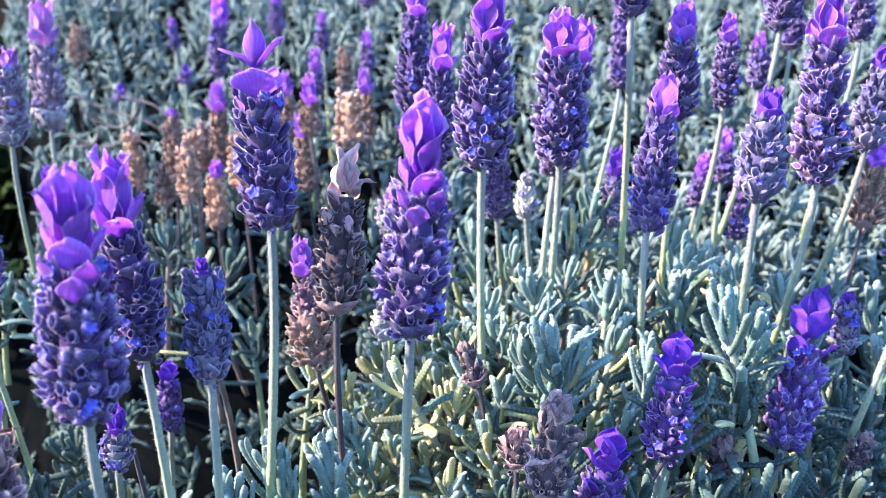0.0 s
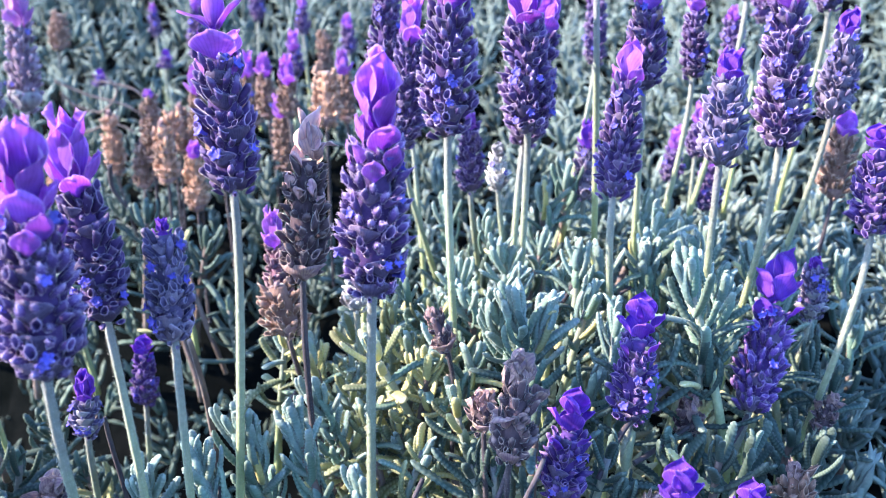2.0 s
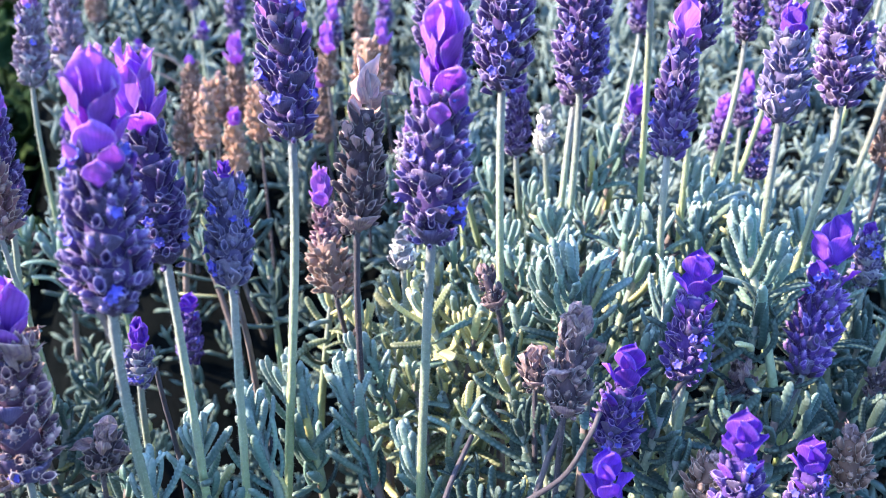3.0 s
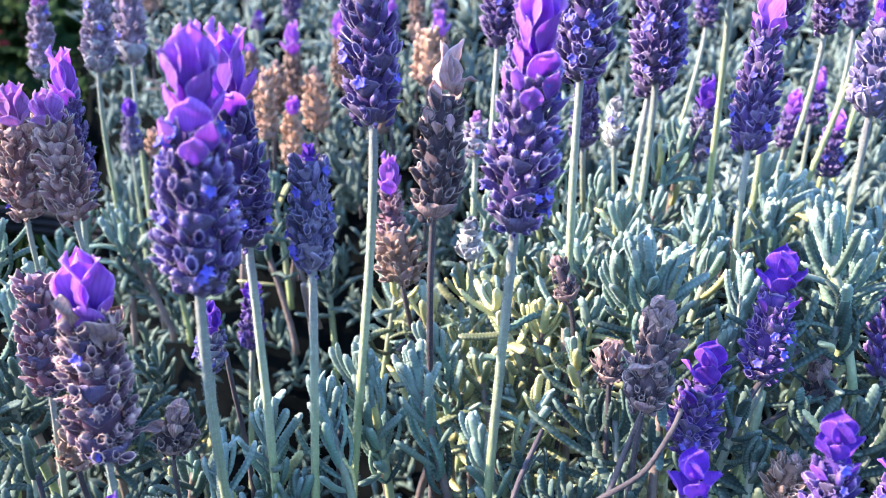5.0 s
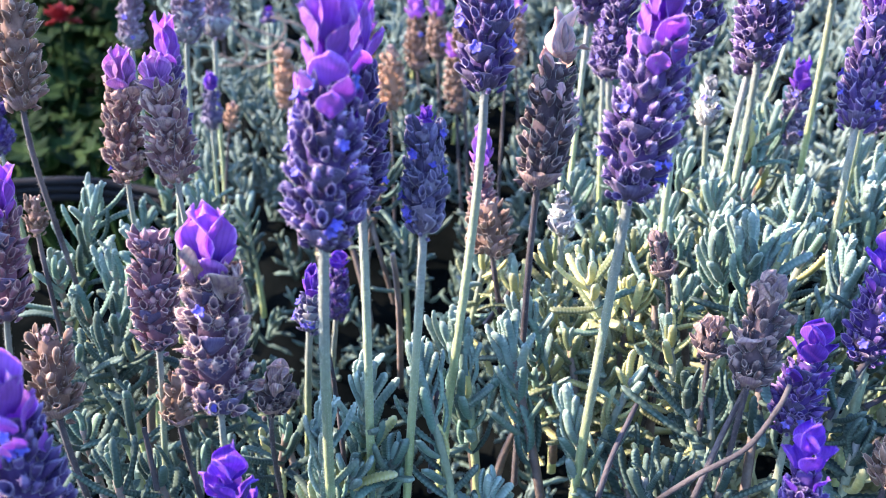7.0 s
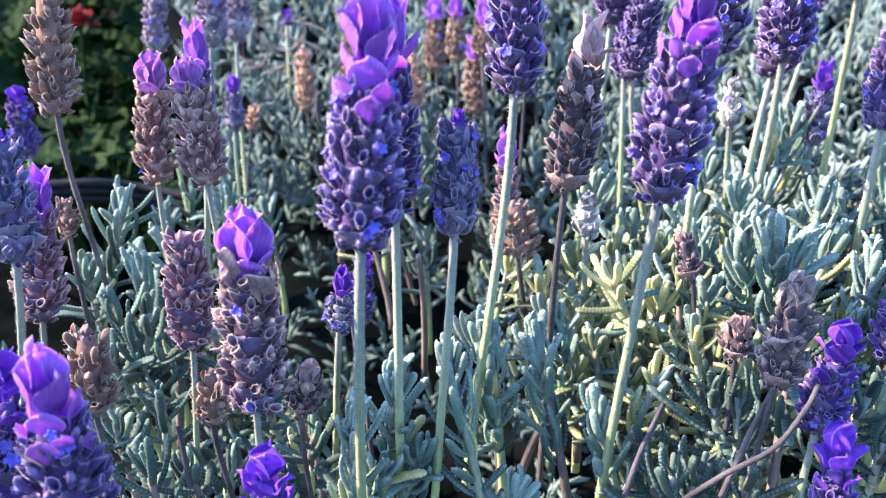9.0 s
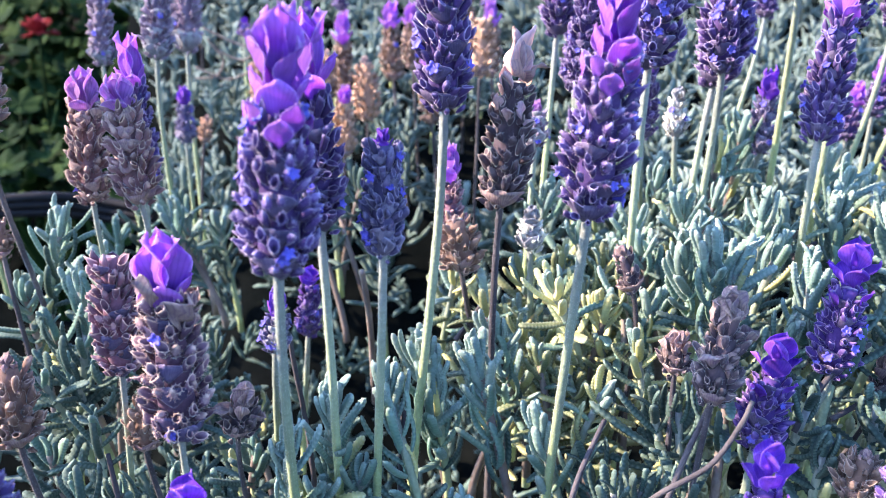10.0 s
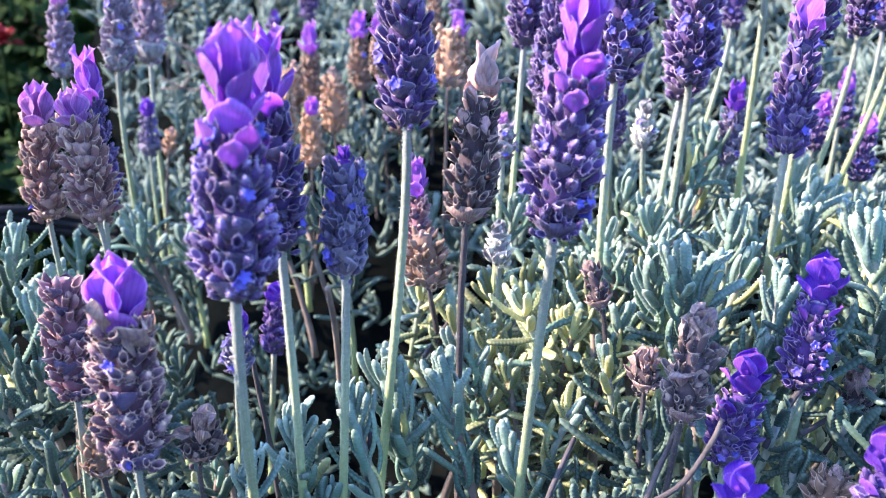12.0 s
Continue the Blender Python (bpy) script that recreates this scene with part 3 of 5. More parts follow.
        for s in (-1.2, 1.3):
            petal(petals[0], facing + s, spike_len - 0.30 * top, radians(18), top * 0.30, 1.0, 0.5)
    elif kind == "deep":
        # a few broad, thin bracts at the top, others lower down the spike
        wide = min(1.5, max(0.9, 2.2 * r / top))
        for a, z, tilt, s in ((0.45, 0.42, 3, 0.58), (-0.7, 0.36, 6, 0.56), (2.9, 0.38, 8, 0.58), (1.5, 0.12, 22, 0.52), (-1.6, 0.10, 20, 0.55), (0.0, 0.10, 12, 0.50), (3.3, 0.05, 20, 0.5), (0.9, -0.22, 16, 0.40), (-1.0, -0.30, 18, 0.38), (2.4, -0.3, 20, 0.38)):
            petal(petals[3] if z > 0.3 else petals[q.randrange(4)], facing + a + q.uniform(-0.2, 0.2), spike_len + z * top, radians(1.4 * tilt + 4 + q.uniform(-5, 5)), top * s * q.uniform(0.9, 1.1), wide, 0.08 if z > 0.3 else 0.25 if z > 0 else 0.55)
    elif style == "tall":
        wide = min(1.1, max(0.72, 2.05 * r / top))
        for i in range(3):
            petal(petals[(i + 1) % 3], facing + 0.35 + 2.1 * i + q.uniform(-0.2, 0.2), spike_len + 0.34 * top, radians(q.uniform(1, 8)), top * q.uniform(0.60, 0.68), wide, 0.08)
        for i in range(3):
            petal(petals[i % 3], facing + (1.25, -1.3, 3.1)[i] + q.uniform(-0.2, 0.2), spike_len + 0.14 * top, radians(q.uniform(9, 19)), top * q.uniform(0.54, 0.64), wide, 0.15)
        for i in range(4):
            petal(petals[3 - i % 2], facing + 0.3 + 1.5708 * i + q.uniform(-0.25, 0.25), spike_len - 0.10 * top, radians(q.uniform(12, 28)), top * q.uniform(0.40, 0.50), wide * 1.1, 0.30)
        for i in range(5):
            petal(petals[i % 4], facing + (-0.5, 0.9, -1.5, 0.2, 2.0, 3.4)[i] + q.uniform(-0.2, 0.2), spike_len * (0.97 - 0.035 * i) - 0.1 * top, radians(q.uniform(7, 14)), top * q.uniform(0.26, 0.34), wide * 1.1, 0.70)
    else:
        n = 4 if kind not in ("bud", "white") else 5
        wide = min(1.25, max(0.68, 1.75 * r / top)) * (1.2 if kind in ("faded", "faded2") else 1.0)
        for i in range(n):
            petal(petals[i % 3], facing + 0.4 + 2 * math.pi * i / n + q.uniform(-0.3, 0.3), spike_len + 0.08 * top, radians(q.uniform(2, 12)), top * q.uniform(0.80, 1.0) * (0.8 if kind == "crumpled" else 1.0), wide)
        for i in range(4):
            petal(petals[3 - i % 2] if len(petals) > 3 else petals[i % 3], facing + 0.2 + 1.5708 * i + q.uniform(-0.3, 0.3), spike_len - 0.12 * top, radians(q.uniform(15, 34)), top * q.uniform(0.46, 0.62), wide * 1.1, 0.3)
        if kind in ("faded", "faded2") or faded:
            old = shaped("bract", CRUMPLED, M_BUFF)
            for i in range(4):
                petal(old[i % 3], spin + 1.6 * i, spike_len * q.uniform(0.72, 1.0), radians(q.uniform(22, 42)), top * q.uniform(0.4, 0.6), wide, 0.55)
        if style == "long" or kind == "crumpled":
            for i in range(5):
                petal(petals[i % 3], spin + 1.3 * i, spike_len * q.uniform(0.3, 1.0), radians(q.uniform(25, 65)), r * q.uniform(0.9, 1.3), 1.0, 0.5)
    return thing


# ---- a leafy shoot ----
count_shoots = [0]


def shoot(top, size=1.0, leaves=16, lean=None, age_shade=0.0, yellow=0.05):
    """A shoot whose growing tip stands at top: pairs of narrow leaves, set crosswise, small and upright at the tip,
    long and spreading below.
    Young leaves are pale with felt, older ones dark; age: how old the shoot is, raised to paint shade into its leaves,
    lowered to paint them lit."""
    count_shoots[0] += 1
    q = random.Random(5000 + count_shoots[0])
    top = Vector(top)
    thing = tagged(new("leafy_shoot"), "grey-green lavender shoot with narrow scalloped leaves", "leafy shoot", "lavender shoots")
    leaves += 4
    lean = Vector(lean) if lean else Vector((q.uniform(-0.3, 0.3), q.uniform(-0.35, 0.2), 1.0))
    lean.normalize()
    height = 0.022 * size
    foot = top - lean * (height * 1.3 + 0.02)
    thing.location = foot
    pts = bend(Vector((0, 0, 0)), Vector((0, 0, height * 0.5)), (top - foot) - lean * height * 0.5, top - foot - lean * 0.006 * size, 8)
    v, f = tube(pts, [0.0011 - 0.00005 * k for k in range(9)], 7, 0.05, 0.05, q)
    part("stem", mesh_from("stem", v, f, M_STEM if q.random() < 0.7 else M_TWIG), thing)
    local_top = top - foot
    frame_m = along_axis((0, 0, 0), lean, 0).to_3x3().to_4x4()
    spin = q.uniform(0, 6.28)
    for i in range(leaves):
        k = i // 2
        u = k / max(1, (leaves // 2 - 1))            # 0 at the tip
        at = local_top - lean * (0.007 * size + height * (0.92 * u ** 1.6 if age_shade < 0.3 else 0.8 * u ** 1.1))
        a = spin + k * 1.5708 + (i % 2) * math.pi + q.uniform(-0.3, 0.3)
        spread = 1.3 if yellow > 0.5 else min(1.0, max(0.0, age_shade + 0.3))
        rise = radians(82 - (40 + 28 * spread) * u ** 0.5) + q.uniform(-0.2, 0.2)
        ln = 0.0089 * size * (0.62 + (0.50 + 0.45 * age_shade) * min(1, u * 2.2)) * q.uniform(0.8, 1.2)
        pick = q.choice((0, 1, 4, 0)) if u < 0.4 else q.choice((0, 1, 3, 4)) if age_shade < 0 else q.choice((0, 1, 2, 3, 4, 5))
        w = q.uniform(0.88, 1.12) * min(1.9, 0.0150 / ln)
        m = Matrix.Translation(at) @ frame_m @ turn_z(a) @ turn_x(rise) @ Matrix.Diagonal((ln * w, ln, ln * w, 1))
        leaf_tone = u + age_shade + q.uniform(-0.2, 0.2)
        sort = YOUNG_LEAVES if leaf_tone < 0.38 else LEAVES if leaf_tone < 0.72 else DARK_LEAVES
        # above 0.5, yellow paints a warm sunlit patch through the leaf colours
        if u > (0.1 if yellow > 0.5 else 0.35) and q.random() < yellow:
            sort = OLD_SUNNY_LEAVES if q.random() < (0.48 if yellow > 0.5 else 1.0) else OLIVE_LEAVES
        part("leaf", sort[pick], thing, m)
    return thing


# ---- the ground and the mass of the bushes behind ----
def surface(x, y):
    """Height of the leaf tips of the bushes."""
    near = 0.468 + 0.22 * (y - 0.12)
    far = 0.500 + 0.075 * min(1.0, max(0.0, (y - 0.26) / 0.5)) + 0.012 * max(0.0, y - 0.76)
    s = min(1.0, max(0.0, (y - 0.16) / 0.12))
    z = near * (1 - s) + far * s
    gap = math.exp(-(((x + 0.065) / 0.06) ** 2 + ((y - 0.22) / 0.10) ** 2))      # the hollow between two bushes
    gap2 = math.exp(-(((x + 0.30) / 0.12) ** 2 + ((y - 0.36) / 0.13) ** 2))     # the dark bed beyond them
    edge = math.hypot(x / 0.95, (y - 0.45) / 0.95)
    fall = 1.0 if edge < 0.7 else max(0.0, 1 - ((edge - 0.7) / 0.3) ** 2)      # the bushes round off to the ground
    bed = min(1.0, max(0.0, (-0.475 * y - x) / 0.03)) * min(1.0, max(0.0, (y - 0.30) / 0.06)) * min(1.0, max(0.0, (1.15 - y) / 0.1))
    return fall * z - 0.15 * gap - 0.10 * gap2 * (1 - bed) - 0.14 * bed + 0.012 * noise.noise(Vector((x * 22, y * 22, 0.3)))


M_SOIL = material("dark_damp_soil", [(0.008, 0.007, 0.006), (0.013, 0.011, 0.009), (0.02, 0.017, 0.014)], patch=14, grain=160, rough=1.0, bump=0.6, vary=0.0, spec=0.0)
v, f = [], []
edges = sorted([-60, -20, -6, -2, -1, 1, 2, 6, 20, 60] + [0.1 * k for k in range(-9, 10)])
for yy in edges:
    for xx in edges:
        v.append((xx, yy, 0.03 * noise.noise(Vector((xx * 3, yy * 3, 0))) if abs(xx) < 2 and abs(yy) < 2 else 0.0))
w = len(edges)
for j in range(w - 1):
    for i in range(w - 1):
        f.append((j * w + i, j * w + i + 1, (j + 1) * w + i + 1, (j + 1) * w + i))
tagged(new("ground", mesh_from("ground", v, f, M_SOIL)), "dark damp soil under the lavender bushes", "ground", kind="structure")


def bush_mass(name, label, box, spacing, drop, per, seed, sizes=(0.75, 1.05), material_=None, keep=None, tips=0.45):
    """Many small shoots in one mesh, where single leaves cannot be told apart."""
    q = random.Random(seed)
    heap = Heap()
    x0, x1, y0, y1 = box
    y = y0
    while y < y1:
        sp = spacing * (1 + 1.1 * max(0, y - 0.3))
        x = x0
        while x < x1:
            px, py = x + q.uniform(-0.6, 0.6) * sp, y + q.uniform(-0.6, 0.6) * sp
            x += sp
            if keep and not keep(px, py):
                continue
            top = Vector((px, py, surface(px, py) - drop + q.uniform(-0.012, 0.010)))
            lean = Vector((q.uniform(-0.4, 0.4), q.uniform(-0.4, 0.25), 1)).normalized()
            fm = along_axis((0, 0, 0), lean, q.uniform(0, 6.28)).to_3x3().to_4x4()
            size = q.uniform(*sizes) * (1 + 0.5 * max(0, py - 0.4))
            for i in range(per):
                u = (i // 2) / (per / 2)
                a = (i // 2) * 1.5708 + (i % 2) * math.pi + q.uniform(-0.3, 0.3)
                ln = 0.0112 * size * (0.65 + 0.55 * u) * q.uniform(0.8, 1.2)
                at = top - lean * (0.006 + 0.017 * u) * size
                wd = min(1.9, (0.0165 if py < 0.3 else 0.0195) * size / ln)
                heap.add((LEAF_FAR if py > 0.42 or py < 0.1 or abs(px) > 0.3 else LEAF_LOW)[q.randrange(3)], Matrix.Translation(at) @ fm @ turn_z(a) @ turn_x(radians(74 - 58 * u) + q.uniform(-0.25, 0.25)) @ Matrix.Diagonal((ln * wd, ln, ln * wd, 1)), pale=max(0.0, (tips if py < 0.32 else min(tips, 0.22)) - 0.9 * u) + q.uniform(0, 0.1))
        y += sp
    return tagged(new(name, heap.mesh(name, material_ or M_LEAF_FAR)), label, "lavender bush", kind="stuff")


# near-black sheet below the leaves, coloured to stand for shade in the gaps
M_GAP_SHADE = material("gap_shade", [(0.0018, 0.0026, 0.0027), (0.0034, 0.0045, 0.0046), (0.006, 0.0072, 0.007)], patch=60, grain=500, rough=1.0, bump=0.15, vary=0.0, spec=0.0)
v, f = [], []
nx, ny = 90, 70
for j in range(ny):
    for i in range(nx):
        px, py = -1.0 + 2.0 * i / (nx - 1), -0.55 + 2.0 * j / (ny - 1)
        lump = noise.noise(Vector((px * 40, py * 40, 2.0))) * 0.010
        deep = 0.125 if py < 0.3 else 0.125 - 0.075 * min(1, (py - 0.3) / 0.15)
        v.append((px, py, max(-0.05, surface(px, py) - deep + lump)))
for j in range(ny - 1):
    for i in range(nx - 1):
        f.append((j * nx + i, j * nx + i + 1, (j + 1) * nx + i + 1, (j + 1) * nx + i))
tagged(new("bush_thatch", mesh_from("bush_thatch", v, f, M_GAP_SHADE)), "near-black sheet standing for the deep shade inside the lavender bushes", "lavender bush", kind="stuff")

bush_mass("far_bush", "grey-green lavender bush further back", (-0.90, 0.90, 0.30, 1.38), 0.0165, 0.0, 12, 71, (0.85, 1.15), keep=lambda x, y: surface(x, y) > 0.06 and not (x < -0.485 * y and y < 1.1) and ((x + 0.095) / 0.065) ** 2 + ((y - 0.29) / 0.065) ** 2 > 1)
bush_mass("bush_foliage", "grey-green lavender leaves between the flower stalks", (-0.01, 0.30, 0.165, 0.31), 0.0138, 0.006, 20, 72, keep=lambda x, y: not (x < 0.06 and y < 0.215))
# olive colour puts the warm sun into this part of the bush
bush_mass("olive_foliage", "older lavender leaves coloured olive-yellow for the warmth of the low sun", (0.0, 0.065, 0.162, 0.22), 0.0125, 0.004, 18, 81, (0.9, 1.15), M_LEAF_OLIVE)
# three inner layers whose dark leaf colour carries the shade
bush_mass("inner_foliage", "lavender leaves coloured dark for the shade deep inside the bush", (-0.26, 0.30, 0.15, 0.50), 0.017, 0.052, 10, 73, keep=lambda x, y: x > 0.0 or y > 0.33, material_=M_LEAF_INNER)
bush_mass("low_foliage", "lavender leaves coloured dark for the shade near the woody base", (-0.30, 0.34, 0.13, 0.60), 0.026, 0.10, 10, 74, material_=M_LEAF_INNER)
bush_mass("hollow_foliage", "lavender leaves coloured dark for the shade in the hollow between the bushes", (-0.125, -0.015, 0.165, 0.31), 0.0125, 0.012, 12, 82, (0.8, 1.1), M_LEAF_INNER, tips=0.1)
bush_mass("left_foliage", "grey-green lavender leaves at the edge of the bed", (-0.26, -0.12, 0.12, 0.22), 0.021, 0.030, 12, 75)
# two bushes out of view on the left, added to block the sun
bush_mass("neighbour_bush", "unseen grey-green lavender bush added to block the sun", (-0.90, -0.27, -0.45, 0.13), 0.036, 0.0, 10, 76, (1.3, 1.7), keep=lambda x, y: surface(x, y) > 0.06)
bush_mass("tall_neighbour_bush", "taller unseen grey-green lavender bush added to shade the hollow", (-0.60, -0.27, 0.13, 0.30), 0.030, -0.045, 12, 80, (1.4, 1.8))
bush_mass("front_bush", "grey-green lavender bush on the near side of the bed", (-0.27, 0.90, -0.48, 0.04), 0.040, 0.07, 10, 77, (1.4, 1.8), keep=lambda x, y: surface(x, y) > 0.06)
bush_mass("side_bush", "grey-green lavender bush beside the flower stalks", (0.30, 0.90, 0.04, 0.30), 0.034, 0.01, 10, 78, (1.2, 1.5), keep=lambda x, y: surface(x, y) > 0.06)
bush_mass("far_inner_foliage", "shaded lavender leaves inside the further bush", (-0.50, 0.60, 0.27, 0.85), 0.0165, 0.016, 10, 79, keep=lambda x, y: not (x < -0.485 * y and y < 1.1) and ((x + 0.10) / 0.055) ** 2 + ((y - 0.30) / 0.06) ** 2 > 1, tips=0.0)


# ---- the bed beyond: scalloped green leaves, a red flower, black hoses, dead twigs ----
# green darkened so that the plants behind look shaded
M_GREEN = material("shaded_green_leaf", [(0.011, 0.026, 0.009), (0.022, 0.046, 0.014), (0.05, 0.085, 0.02)], patch=50, grain=500, rough=0.7, translucent=0.25, vary=0.45, unit=0.016, spec=0.05)
M_RED = material("red_petal", [(0.26, 0.02, 0.025), (0.38, 0.035, 0.04)], patch=100, rough=0.6, translucent=0.3, unit=0.015)
M_BLACK = material("black_plastic", [(0.006, 0.006, 0.007), (0.016, 0.016, 0.018)], patch=40, grain=400, rough=0.6, bump=0.2, vary=0.0, spec=0.2)


def round_leaf_shape(seed):
    """A round leaf of radius 1 with seven shallow lobes, folded along its veins, with thickness."""
    r = random.Random(seed)
    n, rows = 42, 5
    top, under = [], []
    for j in range(rows + 1):
        for i in range(n):
            a = 2 * math.pi * i / n
            edge = (1 + 0.13 * math.cos(7 * a) + 0.03 * math.cos(21 * a)) * (1 - 0.55 * math.exp(-((a - math.pi) / 0.22) ** 2))
            q = edge * j / rows
            z = 0.16 * q * q + 0.06 * q * math.cos(7 * a) + 0.05 * math.sin(2 * a + seed) * q
            top.append(Vector((q * math.cos(a), q * math.sin(a), z)))
            under.append(Vector((q * math.cos(a), q * math.sin(a), z - 0.03)))
    faces = []
    off = len(top)
    for j in range(rows):
        for i in range(n):
            k = (i + 1) % n
            faces.append((j * n + i, (j + 1) * n + i, (j + 1) * n + k, j * n + k))
            faces.append((off + j * n + i, off + j * n + k, off + (j + 1) * n + k, off + (j + 1) * n + i))
    e = rows * n
    for i in range(n):
        k = (i + 1) % n
        faces.append((e + i, off + e + i, off + e + k, e + k))
    return top + under, faces


ROUND = [mesh_from("leaf", *round_leaf_shape(s), M_GREEN) for s in (81, 82, 83)]


def round_leaved_plant(foot, height, spread, count, seed, size=0.03):
    q = random.Random(seed)
    thing = tagged(new("round_leaved_plant"), "low plant with scalloped round green leaves, coloured dark for the shade", "plant", "plants in the bed behind")
    thing.location = foot
    for i in range(count):
        a = q.uniform(0, 6.28)
        d = spread * math.sqrt(q.random())
        end = Vector((d * math.cos(a), d * math.sin(a), height * q.uniform(0.55, 1.0)))
        pts = bend(Vector((0, 0, 0)), Vector((0, 0, height * 0.4)), end * 0.7, end, 8)
        v, f = tube(pts, [0.0016] * 9, 6, 0, 0, q)
        part("leaf_stalk", mesh_from("leaf_stalk", v, f, M_GREEN), thing)
        s = size * q.uniform(0.7, 1.2)
        part("leaf", ROUND[i % 3], thing, Matrix.Translation(end) @ turn_z(q.uniform(0, 6.28)) @ turn_x(q.uniform(0.2, 0.9)) @ Matrix.Diagonal((s, s, s, 1)))
    return thing


def red_flower(foot, top, size):
    thing = tagged(new("red_flower"), "blurred red flower cluster behind the lavender", "flower")
    thing.location = foot
    end = Vector(top) - Vector(foot)
    v, f = tube(bend(Vector((0, 0, 0)), end * 0.3, end * 0.7, end, 10), [0.0015] * 11, 6, 0, 0)
    part("stem", mesh_from("stem", v, f, M_GREEN), thing)
    petals = shaped("petal", BRACTS, M_RED)
    q = random.Random(91)
    for i in range(16):
        s = size * q.uniform(0.6, 1.0)
        part("petal", petals[i % 4], thing, Matrix.Translation(end) @ turn_z(i * 2.4) @ turn_x(-radians(q.uniform(15, 110))) @ turn_z(math.pi) @ Matrix.Diagonal((s, s, s, 1)))
    return thing


def hose(points, radius, label):
    pts = [Vector(p) for p in points]
    fine = []
    for k in range(len(pts) - 1):
        a, b = pts[max(0, k - 1)], pts[min(len(pts) - 1, k + 2)]
        fine += bend(pts[k], pts[k] + (pts[k + 1] - a) / 6, pts[k + 1] - (b - pts[k]) / 6, pts[k + 1], 10)[:-1]
    v, f = tube(fine + [pts[-1]], [radius] * (len(fine) + 1), 10, 0, 0)
    return tagged(new("plastic_hose", mesh_from("plastic_hose", v, f, M_BLACK)), label, "hose", "hoses in the bed")


def twig(points, radius, mat, label, name="bare_stalk", fuzz=0.06, sides=8):
    """A bare stalk or dead twig along a bent line."""
    pts = [Vector(p) for p in points]
    fine = []
    for k in range(len(pts) - 1):
        a, b = pts[max(0, k - 1)], pts[min(len(pts) - 1, k + 2)]
        fine += bend(pts[k], pts[k] + (pts[k + 1] - a) / 6, pts[k + 1] - (b - pts[k]) / 6, pts[k + 1], 14)[:-1]
    fine.append(pts[-1])
    n = len(fine)
    v, f = tube(fine, [radius * (1.15 - 0.25 * k / n) for k in range(n)], sides, 0.08, fuzz)
    return tagged(new(name, mesh_from(name, v, f, mat)), label, "stalk", "bare stalks")


# ---- flower stalks ----
flower('fresh', (-0.0109, 0.1520, 0.4802), (-0.0041, 0.1329, 0.5389), (-0.0015, 0.1280, 0.5782), r=0.0063, coma=0.36, florets=9, style='tall')
flower('fresh', (-0.0361, 0.1500, 0.4941), (-0.0284, 0.1470, 0.5523), (-0.0292, 0.1470, 0.5861), r=0.0057, coma=0.34, florets=7, style='star')
flower('grey', (-0.0202, 0.1650, 0.4864), (-0.0186, 0.1531, 0.5335), (-0.0158, 0.1531, 0.5646), r=0.0052, coma=0.30, florets=0, style='open')
flower('fresh', (-0.0538, 0.1280, 0.4862), (-0.0469, 0.1088, 0.5375), (-0.0447, 0.1088, 0.5730), r=0.0062, coma=0.36, florets=12, style='tall')
flower('fresh', (-0.0478, 0.1360, 0.4894), (-0.0459, 0.1287, 0.5368), (-0.0456, 0.1230, 0.5709), r=0.0049, coma=0.34, florets=7)
flower('bud', (-0.0399, 0.1400, 0.4943), (-0.0364, 0.1311, 0.5318), (-0.0360, 0.1311, 0.5521), r=0.0041, coma=0.12, florets=9)
flower('pink', (-0.0274, 0.2000, 0.4864), (-0.0314, 0.1950, 0.5081), (-0.0324, 0.1950, 0.5330), r=0.0035, coma=0.35, florets=0)
flower('brown', (-0.0220, 0.1900, 0.4856), (-0.0283, 0.1830, 0.5072), (-0.0298, 0.1830, 0.5198), r=0.0058, coma=0.10, florets=0)
flower('fresh', (0.0133, 0.1950, 0.4981), (0.0085, 0.1775, 0.5547), (0.0092, 0.1700, 0.5908), r=0.0065, coma=0.28, florets=9)
flower('fresh', (0.0065, 0.2400, 0.5112), (-0.0028, 0.2250, 0.5400), (0.0006, 0.2250, 0.5788), r=0.0050, coma=0.30, florets=5)
flower('fresh', (0.0262, 0.2100, 0.4998), (0.0266, 0.1973, 0.5505), (0.0247, 0.1920, 0.5842), r=0.0066, coma=0.27, florets=8)
flower('fresh', (0.0257, 0.2150, 0.5079), (0.0266, 0.2050, 0.5456), (0.0318, 0.2050, 0.5808), r=0.0058, coma=0.27, florets=5)
flower('fresh', (0.0484, 0.2000, 0.5023), (0.0431, 0.1789, 0.5407), (0.0480, 0.1920, 0.5707), r=0.0052, coma=0.28, florets=8)
flower('fresh', (0.0593, 0.2250, 0.5181), (0.0550, 0.2100, 0.5575), (0.0544, 0.2100, 0.5841), r=0.0053, coma=0.30, florets=6, faded=1)
flower('fresh', (0.0703, 0.2450, 0.5090), (0.0715, 0.2280, 0.5574), (0.0706, 0.2280, 0.5801), r=0.0040, coma=0.28, florets=6)
flower('bud', (0.0665, 0.1800, 0.5135), (0.0612, 0.1680, 0.5506), (0.0614, 0.1680, 0.5721), r=0.0049, coma=0.24, florets=10)
flower('fresh', (0.0791, 0.2000, 0.5082), (0.0764, 0.1780, 0.5517), (0.0736, 0.1780, 0.5893), r=0.0057, coma=0.26, florets=12)
flower('bud', (0.0958, 0.2250, 0.5058), (0.0973, 0.2030, 0.5524), (0.0985, 0.2030, 0.5758), r=0.0046, coma=0.22, florets=7)
flower('fresh', (0.0779, 0.2500, 0.5080), (0.0823, 0.2250, 0.5766), (0.0822, 0.2250, 0.6006), r=0.0052, coma=0.25, florets=5)
